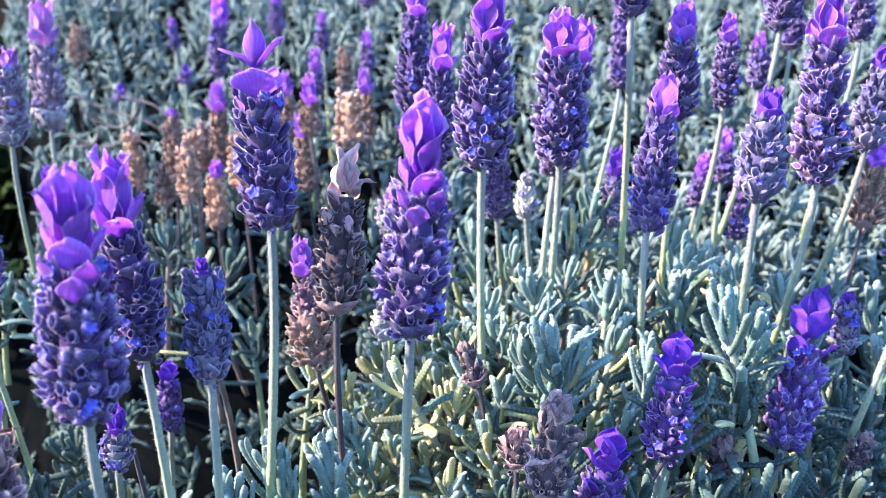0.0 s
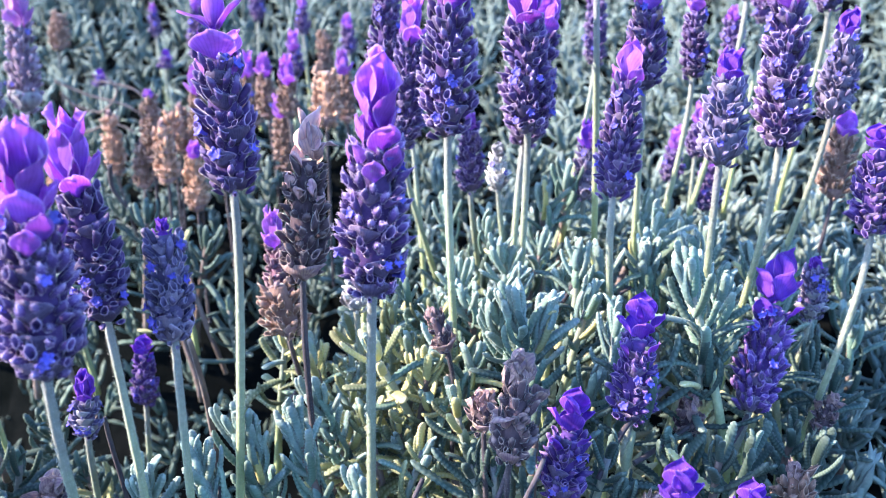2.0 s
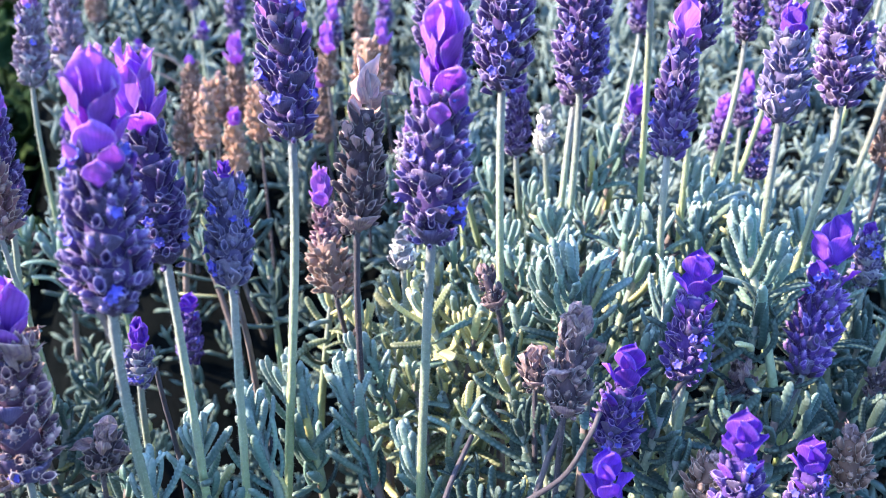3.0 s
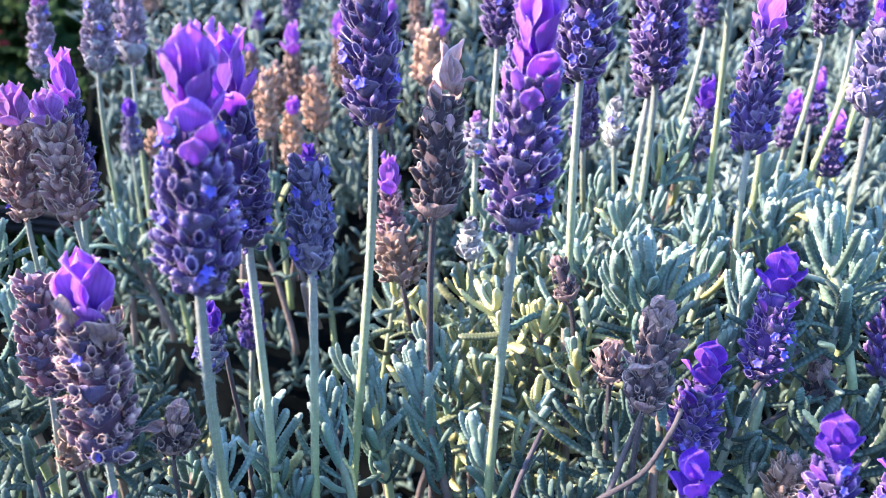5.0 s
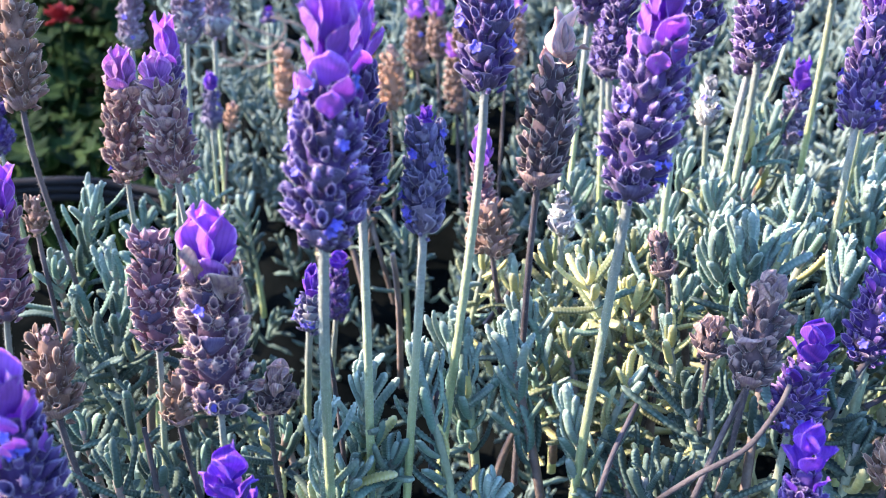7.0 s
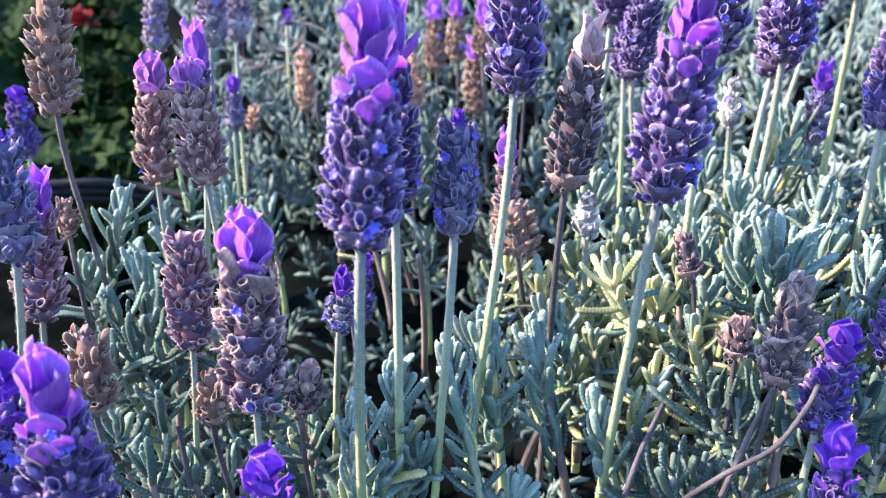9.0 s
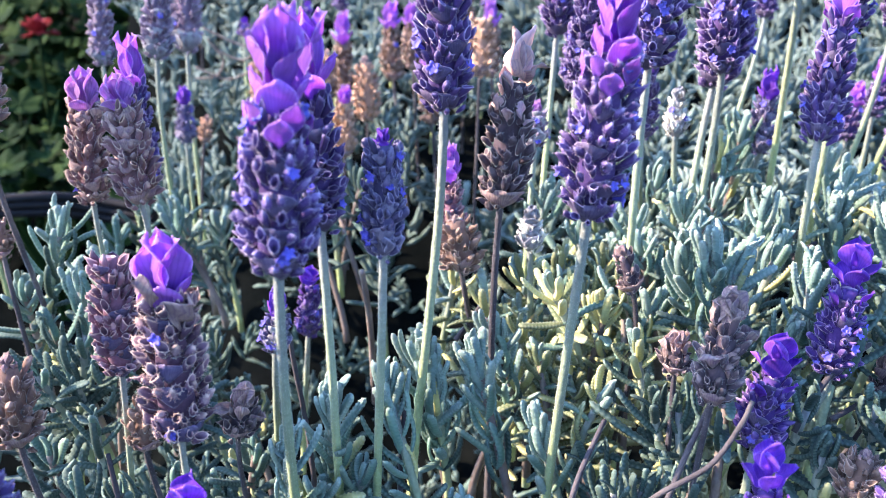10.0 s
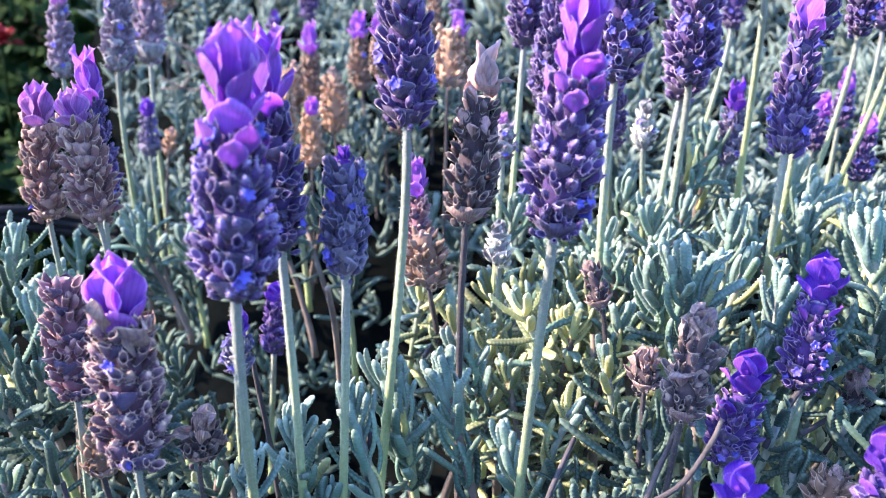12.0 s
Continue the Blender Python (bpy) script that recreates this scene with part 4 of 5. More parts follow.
flower('fresh', (0.1114, 0.3000, 0.5254), (0.1101, 0.2900, 0.5637), (0.1079, 0.2900, 0.5898), r=0.0043, coma=0.20, florets=4, far=1)
flower('fresh', (0.1026, 0.3000, 0.5175), (0.1016, 0.2900, 0.5512), (0.1000, 0.2900, 0.5688), r=0.0045, coma=0.25, florets=6, far=1)
flower('fresh', (0.1192, 0.2700, 0.5346), (0.1133, 0.2500, 0.5714), (0.1112, 0.2500, 0.5896), r=0.0043, coma=0.20, florets=5)
flower('brown', (0.1143, 0.2400, 0.4967), (0.1153, 0.2350, 0.5225), (0.1159, 0.2350, 0.5468), r=0.0051, coma=0.28, florets=0, violet_tip=1)
flower('fresh', (0.0484, 0.2350, 0.5293), (0.0418, 0.2050, 0.5818), (0.0405, 0.2050, 0.6043), r=0.0050, coma=0.30, florets=5)
flower('fresh', (0.0535, 0.3100, 0.5149), (0.0590, 0.3020, 0.5494), (0.0581, 0.3020, 0.5785), r=0.0045, coma=0.20, florets=4, far=1)
flower('bud', (0.0460, 0.2450, 0.5082), (0.0473, 0.2380, 0.5218), (0.0472, 0.2380, 0.5442), r=0.0038, coma=0.35, florets=5)
flower('fresh', (0.0796, 0.2700, 0.5034), (0.0778, 0.2640, 0.5194), (0.0786, 0.2640, 0.5362), r=0.0042, coma=0.40, florets=6, far=1)
flower('fresh', (0.0900, 0.2800, 0.4998), (0.0879, 0.2750, 0.5244), (0.0884, 0.2750, 0.5416), r=0.0039, coma=0.40, florets=4, far=1)
flower('fresh', (0.0839, 0.2450, 0.5036), (0.0826, 0.2400, 0.5176), (0.0822, 0.2400, 0.5357), r=0.0041, coma=0.30, florets=6, far=1)
flower('white', (0.0222, 0.2250, 0.5183), (0.0215, 0.2195, 0.5303), (0.0215, 0.2195, 0.5422), r=0.0032, coma=0.30, florets=2)
flower('fresh', (0.0177, 0.2450, 0.5092), (0.0147, 0.2294, 0.5271), (0.0145, 0.2294, 0.5479), r=0.0042, coma=0.20, florets=4)
flower('fresh', (-0.0100, 0.2400, 0.5140), (-0.0084, 0.2429, 0.5512), (-0.0066, 0.2429, 0.5878), r=0.0052, coma=0.25, florets=6)
flower('pale', (-0.1484, 0.3200, 0.4797), (-0.1409, 0.3140, 0.5323), (-0.1379, 0.3140, 0.5770), r=0.0068, coma=0.32, florets=5)
flower('pale', (-0.1417, 0.2800, 0.4914), (-0.1302, 0.2640, 0.5385), (-0.1265, 0.2640, 0.5672), r=0.0051, coma=0.20, florets=3)
flower('pale', (-0.1595, 0.2900, 0.4885), (-0.1563, 0.2800, 0.5331), (-0.1539, 0.2800, 0.5614), r=0.0049, coma=0.20, florets=3)
flower('bud', (-0.1423, 0.3050, 0.4824), (-0.1406, 0.3040, 0.5009), (-0.1396, 0.3040, 0.5211), r=0.0040, coma=0.30, florets=5)
flower('tan', (-0.1408, 0.3100, 0.4763), (-0.1369, 0.3120, 0.4992), (-0.1349, 0.3120, 0.5087), r=0.0034, coma=0.20, florets=0)
flower('faded', (-0.1104, 0.1860, 0.5008), (-0.1105, 0.1780, 0.5220), (-0.1090, 0.1780, 0.5509), r=0.0050, coma=0.28, florets=1)
flower('faded', (-0.0967, 0.1780, 0.5071), (-0.0949, 0.1690, 0.5253), (-0.0972, 0.1690, 0.5517), r=0.0055, coma=0.24, florets=0)
flower('fresh', (-0.1101, 0.1950, 0.4994), (-0.1046, 0.1920, 0.5205), (-0.1044, 0.1920, 0.5561), r=0.0048, coma=0.32, florets=4)
flower('pink', (-0.0946, 0.1420, 0.4662), (-0.0845, 0.1320, 0.5061), (-0.0838, 0.1320, 0.5279), r=0.0046, coma=0.00, florets=0)
flower('faded2', (-0.0666, 0.1180, 0.4870), (-0.0659, 0.1130, 0.5067), (-0.0655, 0.1130, 0.5403), r=0.0058, coma=0.30, florets=2)
flower('brown', (-0.0824, 0.1380, 0.4698), (-0.0833, 0.1340, 0.4888), (-0.0823, 0.1340, 0.5002), r=0.0038, coma=0.10, florets=0)
flower('crumpled', (-0.0684, 0.1450, 0.4663), (-0.0665, 0.1380, 0.4903), (-0.0639, 0.1380, 0.5018), r=0.0041, coma=0.50, florets=0)
flower('brown', (-0.0986, 0.1250, 0.4726), (-0.0983, 0.1200, 0.4983), (-0.0976, 0.1200, 0.5153), r=0.0048, coma=0.15, florets=0)
flower('brown', (-0.1288, 0.1800, 0.5082), (-0.1232, 0.1630, 0.5410), (-0.1211, 0.1630, 0.5684), r=0.0054, coma=0.15, florets=0)
flower('pink', (-0.1207, 0.1400, 0.4899), (-0.1161, 0.1360, 0.5076), (-0.1128, 0.1360, 0.5370), r=0.0050, coma=0.30, florets=2, violet_tip=1)
flower('bud', (-0.1197, 0.1280, 0.4971), (-0.1093, 0.1220, 0.5258), (-0.1085, 0.1220, 0.5483), r=0.0049, coma=0.10, florets=3)
flower('fresh', (-0.0946, 0.1000, 0.4642), (-0.0822, 0.0860, 0.5027), (-0.0830, 0.0860, 0.5316), r=0.0065, coma=0.42, florets=7, style='tall')
flower('deep', (-0.1103, 0.1050, 0.4632), (-0.1016, 0.0980, 0.4910), (-0.0976, 0.0980, 0.5228), r=0.0053, coma=0.30, florets=6)
flower('deep', (-0.0627, 0.1050, 0.4639), (-0.0603, 0.1000, 0.4885), (-0.0602, 0.1000, 0.5086), r=0.0048, coma=0.45, florets=4)
flower('deep', (-0.1982, 0.2600, 0.4792), (-0.1895, 0.2500, 0.5042), (-0.1902, 0.2500, 0.5264), r=0.0051, coma=0.30, florets=5)
flower('brown', (-0.1356, 0.1780, 0.4976), (-0.1325, 0.1750, 0.5089), (-0.1317, 0.1750, 0.5173), r=0.0029, coma=0.10, florets=0)
flower('bud', (-0.0647, 0.1580, 0.4830), (-0.0610, 0.1476, 0.5036), (-0.0597, 0.1476, 0.5168), r=0.0033, coma=0.42, florets=7, style='pale')
flower('deep', (-0.0735, 0.2100, 0.4563), (-0.0693, 0.2000, 0.4795), (-0.0679, 0.2000, 0.4984), r=0.0035, coma=0.30, florets=4)
flower('tan', (-0.1200, 0.3620, 0.4690), (-0.1278, 0.3550, 0.4970), (-0.1281, 0.3550, 0.5240), r=0.0045, coma=0.10, florets=0)
flower('brown', (-0.0740, 0.3850, 0.4780), (-0.0757, 0.3800, 0.5110), (-0.0768, 0.3800, 0.5430), r=0.0056, coma=0.32, florets=1, violet_tip=1)
flower('tan', (-0.0917, 0.3050, 0.4850), (-0.0891, 0.3000, 0.5092), (-0.0892, 0.3000, 0.5313), r=0.0044, coma=0.10, florets=0)
flower('brown', (-0.1021, 0.3200, 0.4817), (-0.0980, 0.3150, 0.5132), (-0.0976, 0.3150, 0.5395), r=0.0043, coma=0.12, florets=0, violet_tip=1)
flower('brown', (-0.1071, 0.3250, 0.4798), (-0.1047, 0.3200, 0.5016), (-0.1040, 0.3200, 0.5194), r=0.0042, coma=0.10, florets=0)
flower('tan', (-0.0855, 0.3150, 0.4766), (-0.0828, 0.3100, 0.4959), (-0.0819, 0.3100, 0.5214), r=0.0048, coma=0.22, florets=0, violet_tip=1)
flower('brown', (-0.0992, 0.3750, 0.4718), (-0.0960, 0.3700, 0.5046), (-0.0953, 0.3700, 0.5406), r=0.0051, coma=0.35, florets=0, violet_tip=1)
flower('brown', (-0.1025, 0.3550, 0.4787), (-0.0988, 0.3500, 0.5070), (-0.0973, 0.3500, 0.5278), r=0.0046, coma=0.10, florets=0)
flower('fresh', (-0.1100, 0.4150, 0.4980), (-0.1049, 0.4100, 0.5362), (-0.1005, 0.4100, 0.5733), r=0.0052, coma=0.40, florets=3, far=1)
flower('brown', (-0.0540, 0.3450, 0.4770), (-0.0540, 0.3400, 0.5020), (-0.0558, 0.3400, 0.5330), r=0.0051, coma=0.30, florets=0, violet_tip=1)
flower('brown', (-0.0520, 0.3400, 0.5003), (-0.0513, 0.3350, 0.5252), (-0.0511, 0.3350, 0.5481), r=0.0047, coma=0.45, florets=0, violet_tip=1)
flower('fresh', (-0.0555, 0.3750, 0.5076), (-0.0536, 0.3700, 0.5352), (-0.0539, 0.3700, 0.5536), r=0.0042, coma=0.45, florets=2, far=1)
flower('tan', (-0.0340, 0.3100, 0.4940), (-0.0331, 0.3050, 0.5279), (-0.0327, 0.3050, 0.5465), r=0.0058, coma=0.00, florets=0)
flower('brown', (-0.0301, 0.3650, 0.4801), (-0.0319, 0.3600, 0.5172), (-0.0330, 0.3600, 0.5477), r=0.0046, coma=0.35, florets=0, violet_tip=1)
flower('brown', (-0.0477, 0.4200, 0.4964), (-0.0476, 0.4200, 0.5264), (-0.0475, 0.4200, 0.5460), r=0.0045, coma=0.00, florets=0)
flower('fresh', (-0.0397, 0.4550, 0.4997), (-0.0389, 0.4500, 0.5324), (-0.0401, 0.4500, 0.5522), r=0.0045, coma=0.40, florets=3, far=1)
flower('fresh', (-0.0642, 0.4600, 0.5107), (-0.0630, 0.4600, 0.5418), (-0.0631, 0.4600, 0.5604), r=0.0043, coma=0.35, florets=3, far=1)
flower('fresh', (-0.0959, 0.5000, 0.5095), (-0.0939, 0.5000, 0.5442), (-0.0934, 0.5000, 0.5675), r=0.0047, coma=0.30, florets=3, far=1)
flower('fresh', (-0.1531, 0.5000, 0.5066), (-0.1509, 0.5000, 0.5363), (-0.1514, 0.5000, 0.5536), r=0.0038, coma=0.30, florets=4, far=1)
flower('brown', (-0.0630, 0.3650, 0.4900), (-0.0640, 0.3600, 0.5190), (-0.0650, 0.3600, 0.5460), r=0.0050, coma=0.35, florets=1, violet_tip=1)
flower('fresh', (-0.0454, 0.5200, 0.5284), (-0.0449, 0.5200, 0.5567), (-0.0467, 0.5200, 0.5750), r=0.0045, coma=0.20, florets=3, far=1)
flower('deep', (0.0378, 0.1500, 0.4927), (0.0441, 0.1526, 0.5027), (0.0448, 0.1526, 0.5299), r=0.0049, coma=0.38, florets=9)
flower('deep', (0.0667, 0.1680, 0.4756), (0.0715, 0.1630, 0.4982), (0.0816, 0.1800, 0.5275), r=0.0056, coma=0.36, florets=6)
flower('deep', (0.0290, 0.1420, 0.4765), (0.0287, 0.1400, 0.4941), (0.0314, 0.1420, 0.5156), r=0.0047, coma=0.42, florets=6)
flower('crumpled', (0.0161, 0.1380, 0.4922), (0.0188, 0.1340, 0.5062), (0.0216, 0.1370, 0.5270), r=0.0043, coma=0.34, florets=0, style='long')
flower('crumpled', (0.0165, 0.1500, 0.4892), (0.0149, 0.1490, 0.5031), (0.0146, 0.1490, 0.5122), r=0.0032, coma=0.50, florets=0)
flower('sprig', (0.0070, 0.1720, 0.4679), (0.0078, 0.1650, 0.5123), (0.0044, 0.1650, 0.5211), r=0.0043, coma=0.30, florets=0)
flower('bud', (0.0950, 0.2000, 0.4879), (0.0946, 0.1920, 0.5061), (0.0939, 0.1920, 0.5212), r=0.0037, coma=0.20, florets=8, style='pale')
flower('crumpled', (0.0472, 0.1600, 0.4867), (0.0585, 0.1620, 0.4934), (0.0589, 0.1620, 0.5038), r=0.0032, coma=0.50, florets=0)
flower('deep', (0.0276, 0.1200, 0.4715), (0.0238, 0.1120, 0.4918), (0.0224, 0.1120, 0.5134), r=0.0036, coma=0.42, florets=4, style='pale')
flower('deep', (0.0457, 0.1200, 0.4780), (0.0424, 0.1120, 0.5006), (0.0422, 0.1120, 0.5201), r=0.0042, coma=0.42, florets=4)
flower('deep', (0.0631, 0.1300, 0.4685), (0.0592, 0.1250, 0.4906), (0.0585, 0.1250, 0.5073), r=0.0039, coma=0.42, florets=3)
flower('brown', (0.0771, 0.1450, 0.4686), (0.0750, 0.1430, 0.4849), (0.0733, 0.1430, 0.4985), r=0.0043, coma=0.20, florets=0)
flower('brown', (0.0463, 0.1380, 0.4749), (0.0450, 0.1350, 0.4882), (0.0462, 0.1350, 0.4974), r=0.0042, coma=0.20, florets=0)
flower('deep', (0.0875, 0.1800, 0.4808), (0.0931, 0.1680, 0.5360), (0.0912, 0.1680, 0.5580), r=0.0047, coma=0.25, florets=5)
flower('crumpled', (0.0895, 0.1700, 0.4793), (0.0904, 0.1700, 0.4896), (0.0927, 0.1700, 0.4981), r=0.0025, coma=0.30, florets=0)
flower('white', (-0.0120, 0.1900, 0.4990), (-0.0130, 0.1880, 0.5110), (-0.0130, 0.1880, 0.5210), r=0.0034, coma=0.40, florets=0)
flower('tan', (-0.0960, 0.3300, 0.4850), (-0.0950, 0.3300, 0.5180), (-0.0950, 0.3300, 0.5280), r=0.0050, coma=0.10, florets=0)
flower('tan', (-0.0800, 0.3400, 0.4750), (-0.0800, 0.3400, 0.5020), (-0.0800, 0.3400, 0.5270), r=0.0058, coma=0.12, florets=0)
flower('pale', (-0.0120, 0.2150, 0.5110), (-0.0130, 0.2150, 0.5280), (-0.0130, 0.2150, 0.5390), r=0.0040, coma=0.25, florets=3)
flower('fresh', (-0.0000, 0.2700, 0.5060), (-0.0020, 0.2700, 0.5320), (-0.0030, 0.2700, 0.5510), r=0.0046, coma=0.20, florets=5)
flower('deep', (-0.1560, 0.4200, 0.5130), (-0.1550, 0.4200, 0.5230), (-0.1540, 0.4200, 0.5310), r=0.0040, coma=0.45, florets=2, far=1)
flower('deep', (-0.1290, 0.4400, 0.5170), (-0.1290, 0.4400, 0.5280), (-0.1280, 0.4400, 0.5370), r=0.0040, coma=0.45, florets=2, far=1)
flower('brown', (-0.2090, 0.5000, 0.5130), (-0.2060, 0.5000, 0.5290), (-0.2030, 0.5000, 0.5480), r=0.0060, coma=0.00, florets=0)

# ---- leafy shoots ----
shoot((-0.0538, 0.1300, 0.5003), 1.26, leaves=22, age_shade=-0.3)
shoot((-0.0479, 0.1380, 0.5035), 1.26, leaves=22, age_shade=-0.3)
shoot((-0.0398, 0.1420, 0.5075), 1.32, leaves=24, age_shade=-0.3)
shoot((-0.0345, 0.1520, 0.5085), 1.38, leaves=22, age_shade=-0.3)
shoot((-0.0205, 0.1620, 0.5079), 1.26, leaves=24, age_shade=-0.3)
shoot((-0.0240, 0.1550, 0.5076), 1.32, leaves=24, age_shade=-0.3)
shoot((-0.0112, 0.1500, 0.4945), 1.35, leaves=20, age_shade=-0.3)
shoot((-0.0098, 0.1680, 0.5159), 1.15, leaves=16, age_shade=0.0, yellow=0.75)
shoot((-0.0410, 0.1380, 0.4876), 1.00)
shoot((-0.0484, 0.1320, 0.4863), 1.00)
shoot((-0.0238, 0.1400, 0.4799), 1.00)
# high values from here on colour shoots dark for the shade around them
shoot((-0.0011, 0.1500, 0.4853), 1.00, age_shade=0.95, leaves=12)
shoot((0.0037, 0.1400, 0.4875), 1.00, age_shade=0.95, leaves=12)
shoot((0.0109, 0.1500, 0.4993), 1.05, age_shade=0.95, leaves=12)
shoot((0.0166, 0.1520, 0.4981), 0.90, age_shade=0.95, leaves=12)
shoot((0.0109, 0.1400, 0.4882), 1.00, age_shade=0.95, leaves=12)
shoot((0.0191, 0.1400, 0.4889), 1.00, age_shade=0.95, leaves=12)
shoot((0.0198, 0.1600, 0.5282), 1.25, leaves=24)
shoot((0.0171, 0.1680, 0.5245), 1.10, leaves=24, age_shade=-0.3)
shoot((0.0296, 0.1650, 0.5254), 1.20, leaves=24, age_shade=-0.3)
shoot((0.0440, 0.1720, 0.5210), 1.20, leaves=24, age_shade=-0.3)
shoot((0.0251, 0.1500, 0.5123), 1.00, age_shade=0.95, leaves=12)
shoot((0.0393, 0.1450, 0.5043), 1.00, age_shade=0.95, leaves=12)
shoot((0.0409, 0.1400, 0.4981), 1.00, age_shade=0.95, leaves=12)
shoot((0.0522, 0.1500, 0.5023), 1.00, age_shade=0.75, leaves=12)
shoot((0.0385, 0.1580, 0.5118), 1.10)
shoot((0.0202, 0.2000, 0.5249), 1.15, leaves=22, age_shade=-0.3)
shoot((0.0259, 0.1950, 0.5185), 1.10, leaves=22, age_shade=-0.3)
shoot((0.0115, 0.1950, 0.5149), 1.10)
shoot((0.0056, 0.2000, 0.5112), 1.10)
shoot((-0.0084, 0.2150, 0.5201), 1.10)
shoot((-0.0028, 0.2000, 0.5149), 1.00)
shoot((0.0394, 0.1950, 0.5259), 1.10)
shoot((0.0416, 0.1850, 0.5203), 1.10)
shoot((0.0544, 0.1980, 0.5231), 1.15, leaves=24, age_shade=-0.3)
shoot((0.0622, 0.2100, 0.5279), 1.15)
shoot((0.0364, 0.2000, 0.5183), 1.00)
shoot((0.0346, 0.2200, 0.5205), 1.10)
shoot((0.0657, 0.2000, 0.5255), 1.10)
shoot((0.0157, 0.1800, 0.5073), 1.00)
shoot((0.0046, 0.1750, 0.5075), 1.00, age_shade=0.0, yellow=0.75, leaves=16)
shoot((-0.0043, 0.1750, 0.4928), 1.00, age_shade=0.0, leaves=16, yellow=0.75)
shoot((-0.0014, 0.1900, 0.4938), 1.00, age_shade=0.0, leaves=16, yellow=0.75)
shoot((-0.0107, 0.1720, 0.4969), 1.00, age_shade=0.0, yellow=0.75, leaves=16)
shoot((0.0088, 0.1650, 0.5048), 1.00, age_shade=0.0, leaves=16, yellow=0.75)
shoot((-0.0178, 0.1900, 0.4987), 1.00, age_shade=0.0, yellow=0.75, leaves=16)
shoot((0.0045, 0.1600, 0.4966), 1.00, age_shade=0.0, leaves=16, yellow=0.75)
shoot((-0.1246, 0.1900, 0.5181), 1.25, leaves=24)
shoot((-0.1162, 0.1850, 0.5088), 1.00)
shoot((-0.1315, 0.1780, 0.5042), 1.20)
shoot((-0.1198, 0.1800, 0.5052), 1.10)
shoot((-0.1211, 0.1680, 0.4992), 1.10, age_shade=0.6, leaves=12)
shoot((-0.1057, 0.1600, 0.5040), 1.10, age_shade=0.6, leaves=12)
shoot((-0.1009, 0.1650, 0.5016), 1.00, age_shade=0.6, leaves=12)
shoot((-0.1149, 0.1500, 0.4980), 1.10, age_shade=0.6, leaves=12)
shoot((-0.1096, 0.1550, 0.4940), 1.00, age_shade=0.6, leaves=12)
shoot((-0.0988, 0.1450, 0.4913), 1.00, age_shade=0.6, leaves=12)
shoot((-0.1076, 0.1400, 0.4858), 1.00, age_shade=0.6, leaves=12)
shoot((-0.0932, 0.1250, 0.4899), 1.00, leaves=16, age_shade=0.6)
shoot((-0.0888, 0.1300, 0.4848), 0.80, age_shade=0.6, leaves=12)
shoot((-0.0994, 0.1750, 0.4828), 1.00, age_shade=0.75, leaves=12)
shoot((-0.0921, 0.1800, 0.4812), 1.10, age_shade=0.75, leaves=12)
shoot((-0.0957, 0.2000, 0.4774), 1.00, age_shade=0.75)
shoot((-0.1431, 0.2700, 0.4935), 1.10)
shoot((-0.1353, 0.2750, 0.4935), 1.20)
shoot((-0.1294, 0.2500, 0.4960), 1.10)
shoot((-0.1217, 0.2550, 0.4918), 1.10)
shoot((-0.1191, 0.2700, 0.4876), 1.10)
shoot((-0.1490, 0.2600, 0.4874), 1.00)
shoot((-0.0919, 0.1800, 0.4688), 1.00, age_shade=0.75, leaves=12)
shoot((-0.0892, 0.2000, 0.4647), 1.00, age_shade=0.75)
shoot((-0.0848, 0.1500, 0.4754), 1.00, age_shade=0.6, leaves=12)
shoot((-0.0776, 0.1500, 0.4731), 1.00, age_shade=0.6, leaves=12)
shoot((-0.0671, 0.1500, 0.4825), 1.00, age_shade=0.6)
shoot((-0.0869, 0.2700, 0.5127), 1.00, age_shade=0.65, leaves=12)
shoot((-0.0819, 0.2750, 0.5052), 1.00, age_shade=0.65, leaves=12)
shoot((-0.0653, 0.2600, 0.5068), 1.00, age_shade=0.65, leaves=12)
shoot((-0.0620, 0.2600, 0.4837), 1.00, age_shade=0.65, leaves=12)
shoot((-0.0841, 0.2600, 0.4955), 1.00, age_shade=0.65, leaves=12)
shoot((0.0546, 0.1650, 0.5356), 1.30, leaves=24)
shoot((0.0673, 0.1720, 0.5275), 1.30, leaves=24)
shoot((0.0597, 0.1600, 0.5205), 1.20, age_shade=0.75, leaves=12)
shoot((0.0482, 0.1590, 0.5200), 1.00, age_shade=0.75, leaves=12, lean=(0.15, 0.25, 1.0))
shoot((0.0950, 0.1900, 0.5010), 1.00, leaves=16, age_shade=0.75)
shoot((0.0845, 0.1800, 0.5096), 1.10, age_shade=0.75, leaves=12)
shoot((0.0823, 0.1900, 0.5162), 1.20)
shoot((0.0780, 0.1550, 0.5027), 1.10, age_shade=0.75, leaves=12)
shoot((0.0695, 0.1500, 0.5022), 1.10, age_shade=0.75, leaves=12)
shoot((0.0828, 0.1500, 0.5009), 1.10, age_shade=0.75, leaves=12)
shoot((0.0985, 0.1800, 0.5009), 1.10, age_shade=0.75, leaves=12)
shoot((0.1082, 0.2000, 0.5051), 1.10)
shoot((0.1132, 0.2200, 0.5120), 1.20)
shoot((0.0969, 0.2150, 0.5186), 1.10)
shoot((0.0554, 0.2000, 0.5248), 1.15, leaves=22, age_shade=-0.3)
shoot((0.0435, 0.2000, 0.5219), 1.10)
shoot((0.0348, 0.2300, 0.5308), 1.10)
shoot((0.0414, 0.2350, 0.5342), 1.20)
shoot((0.0517, 0.2500, 0.5348), 1.20)
shoot((0.0078, 0.2400, 0.5227), 1.10)
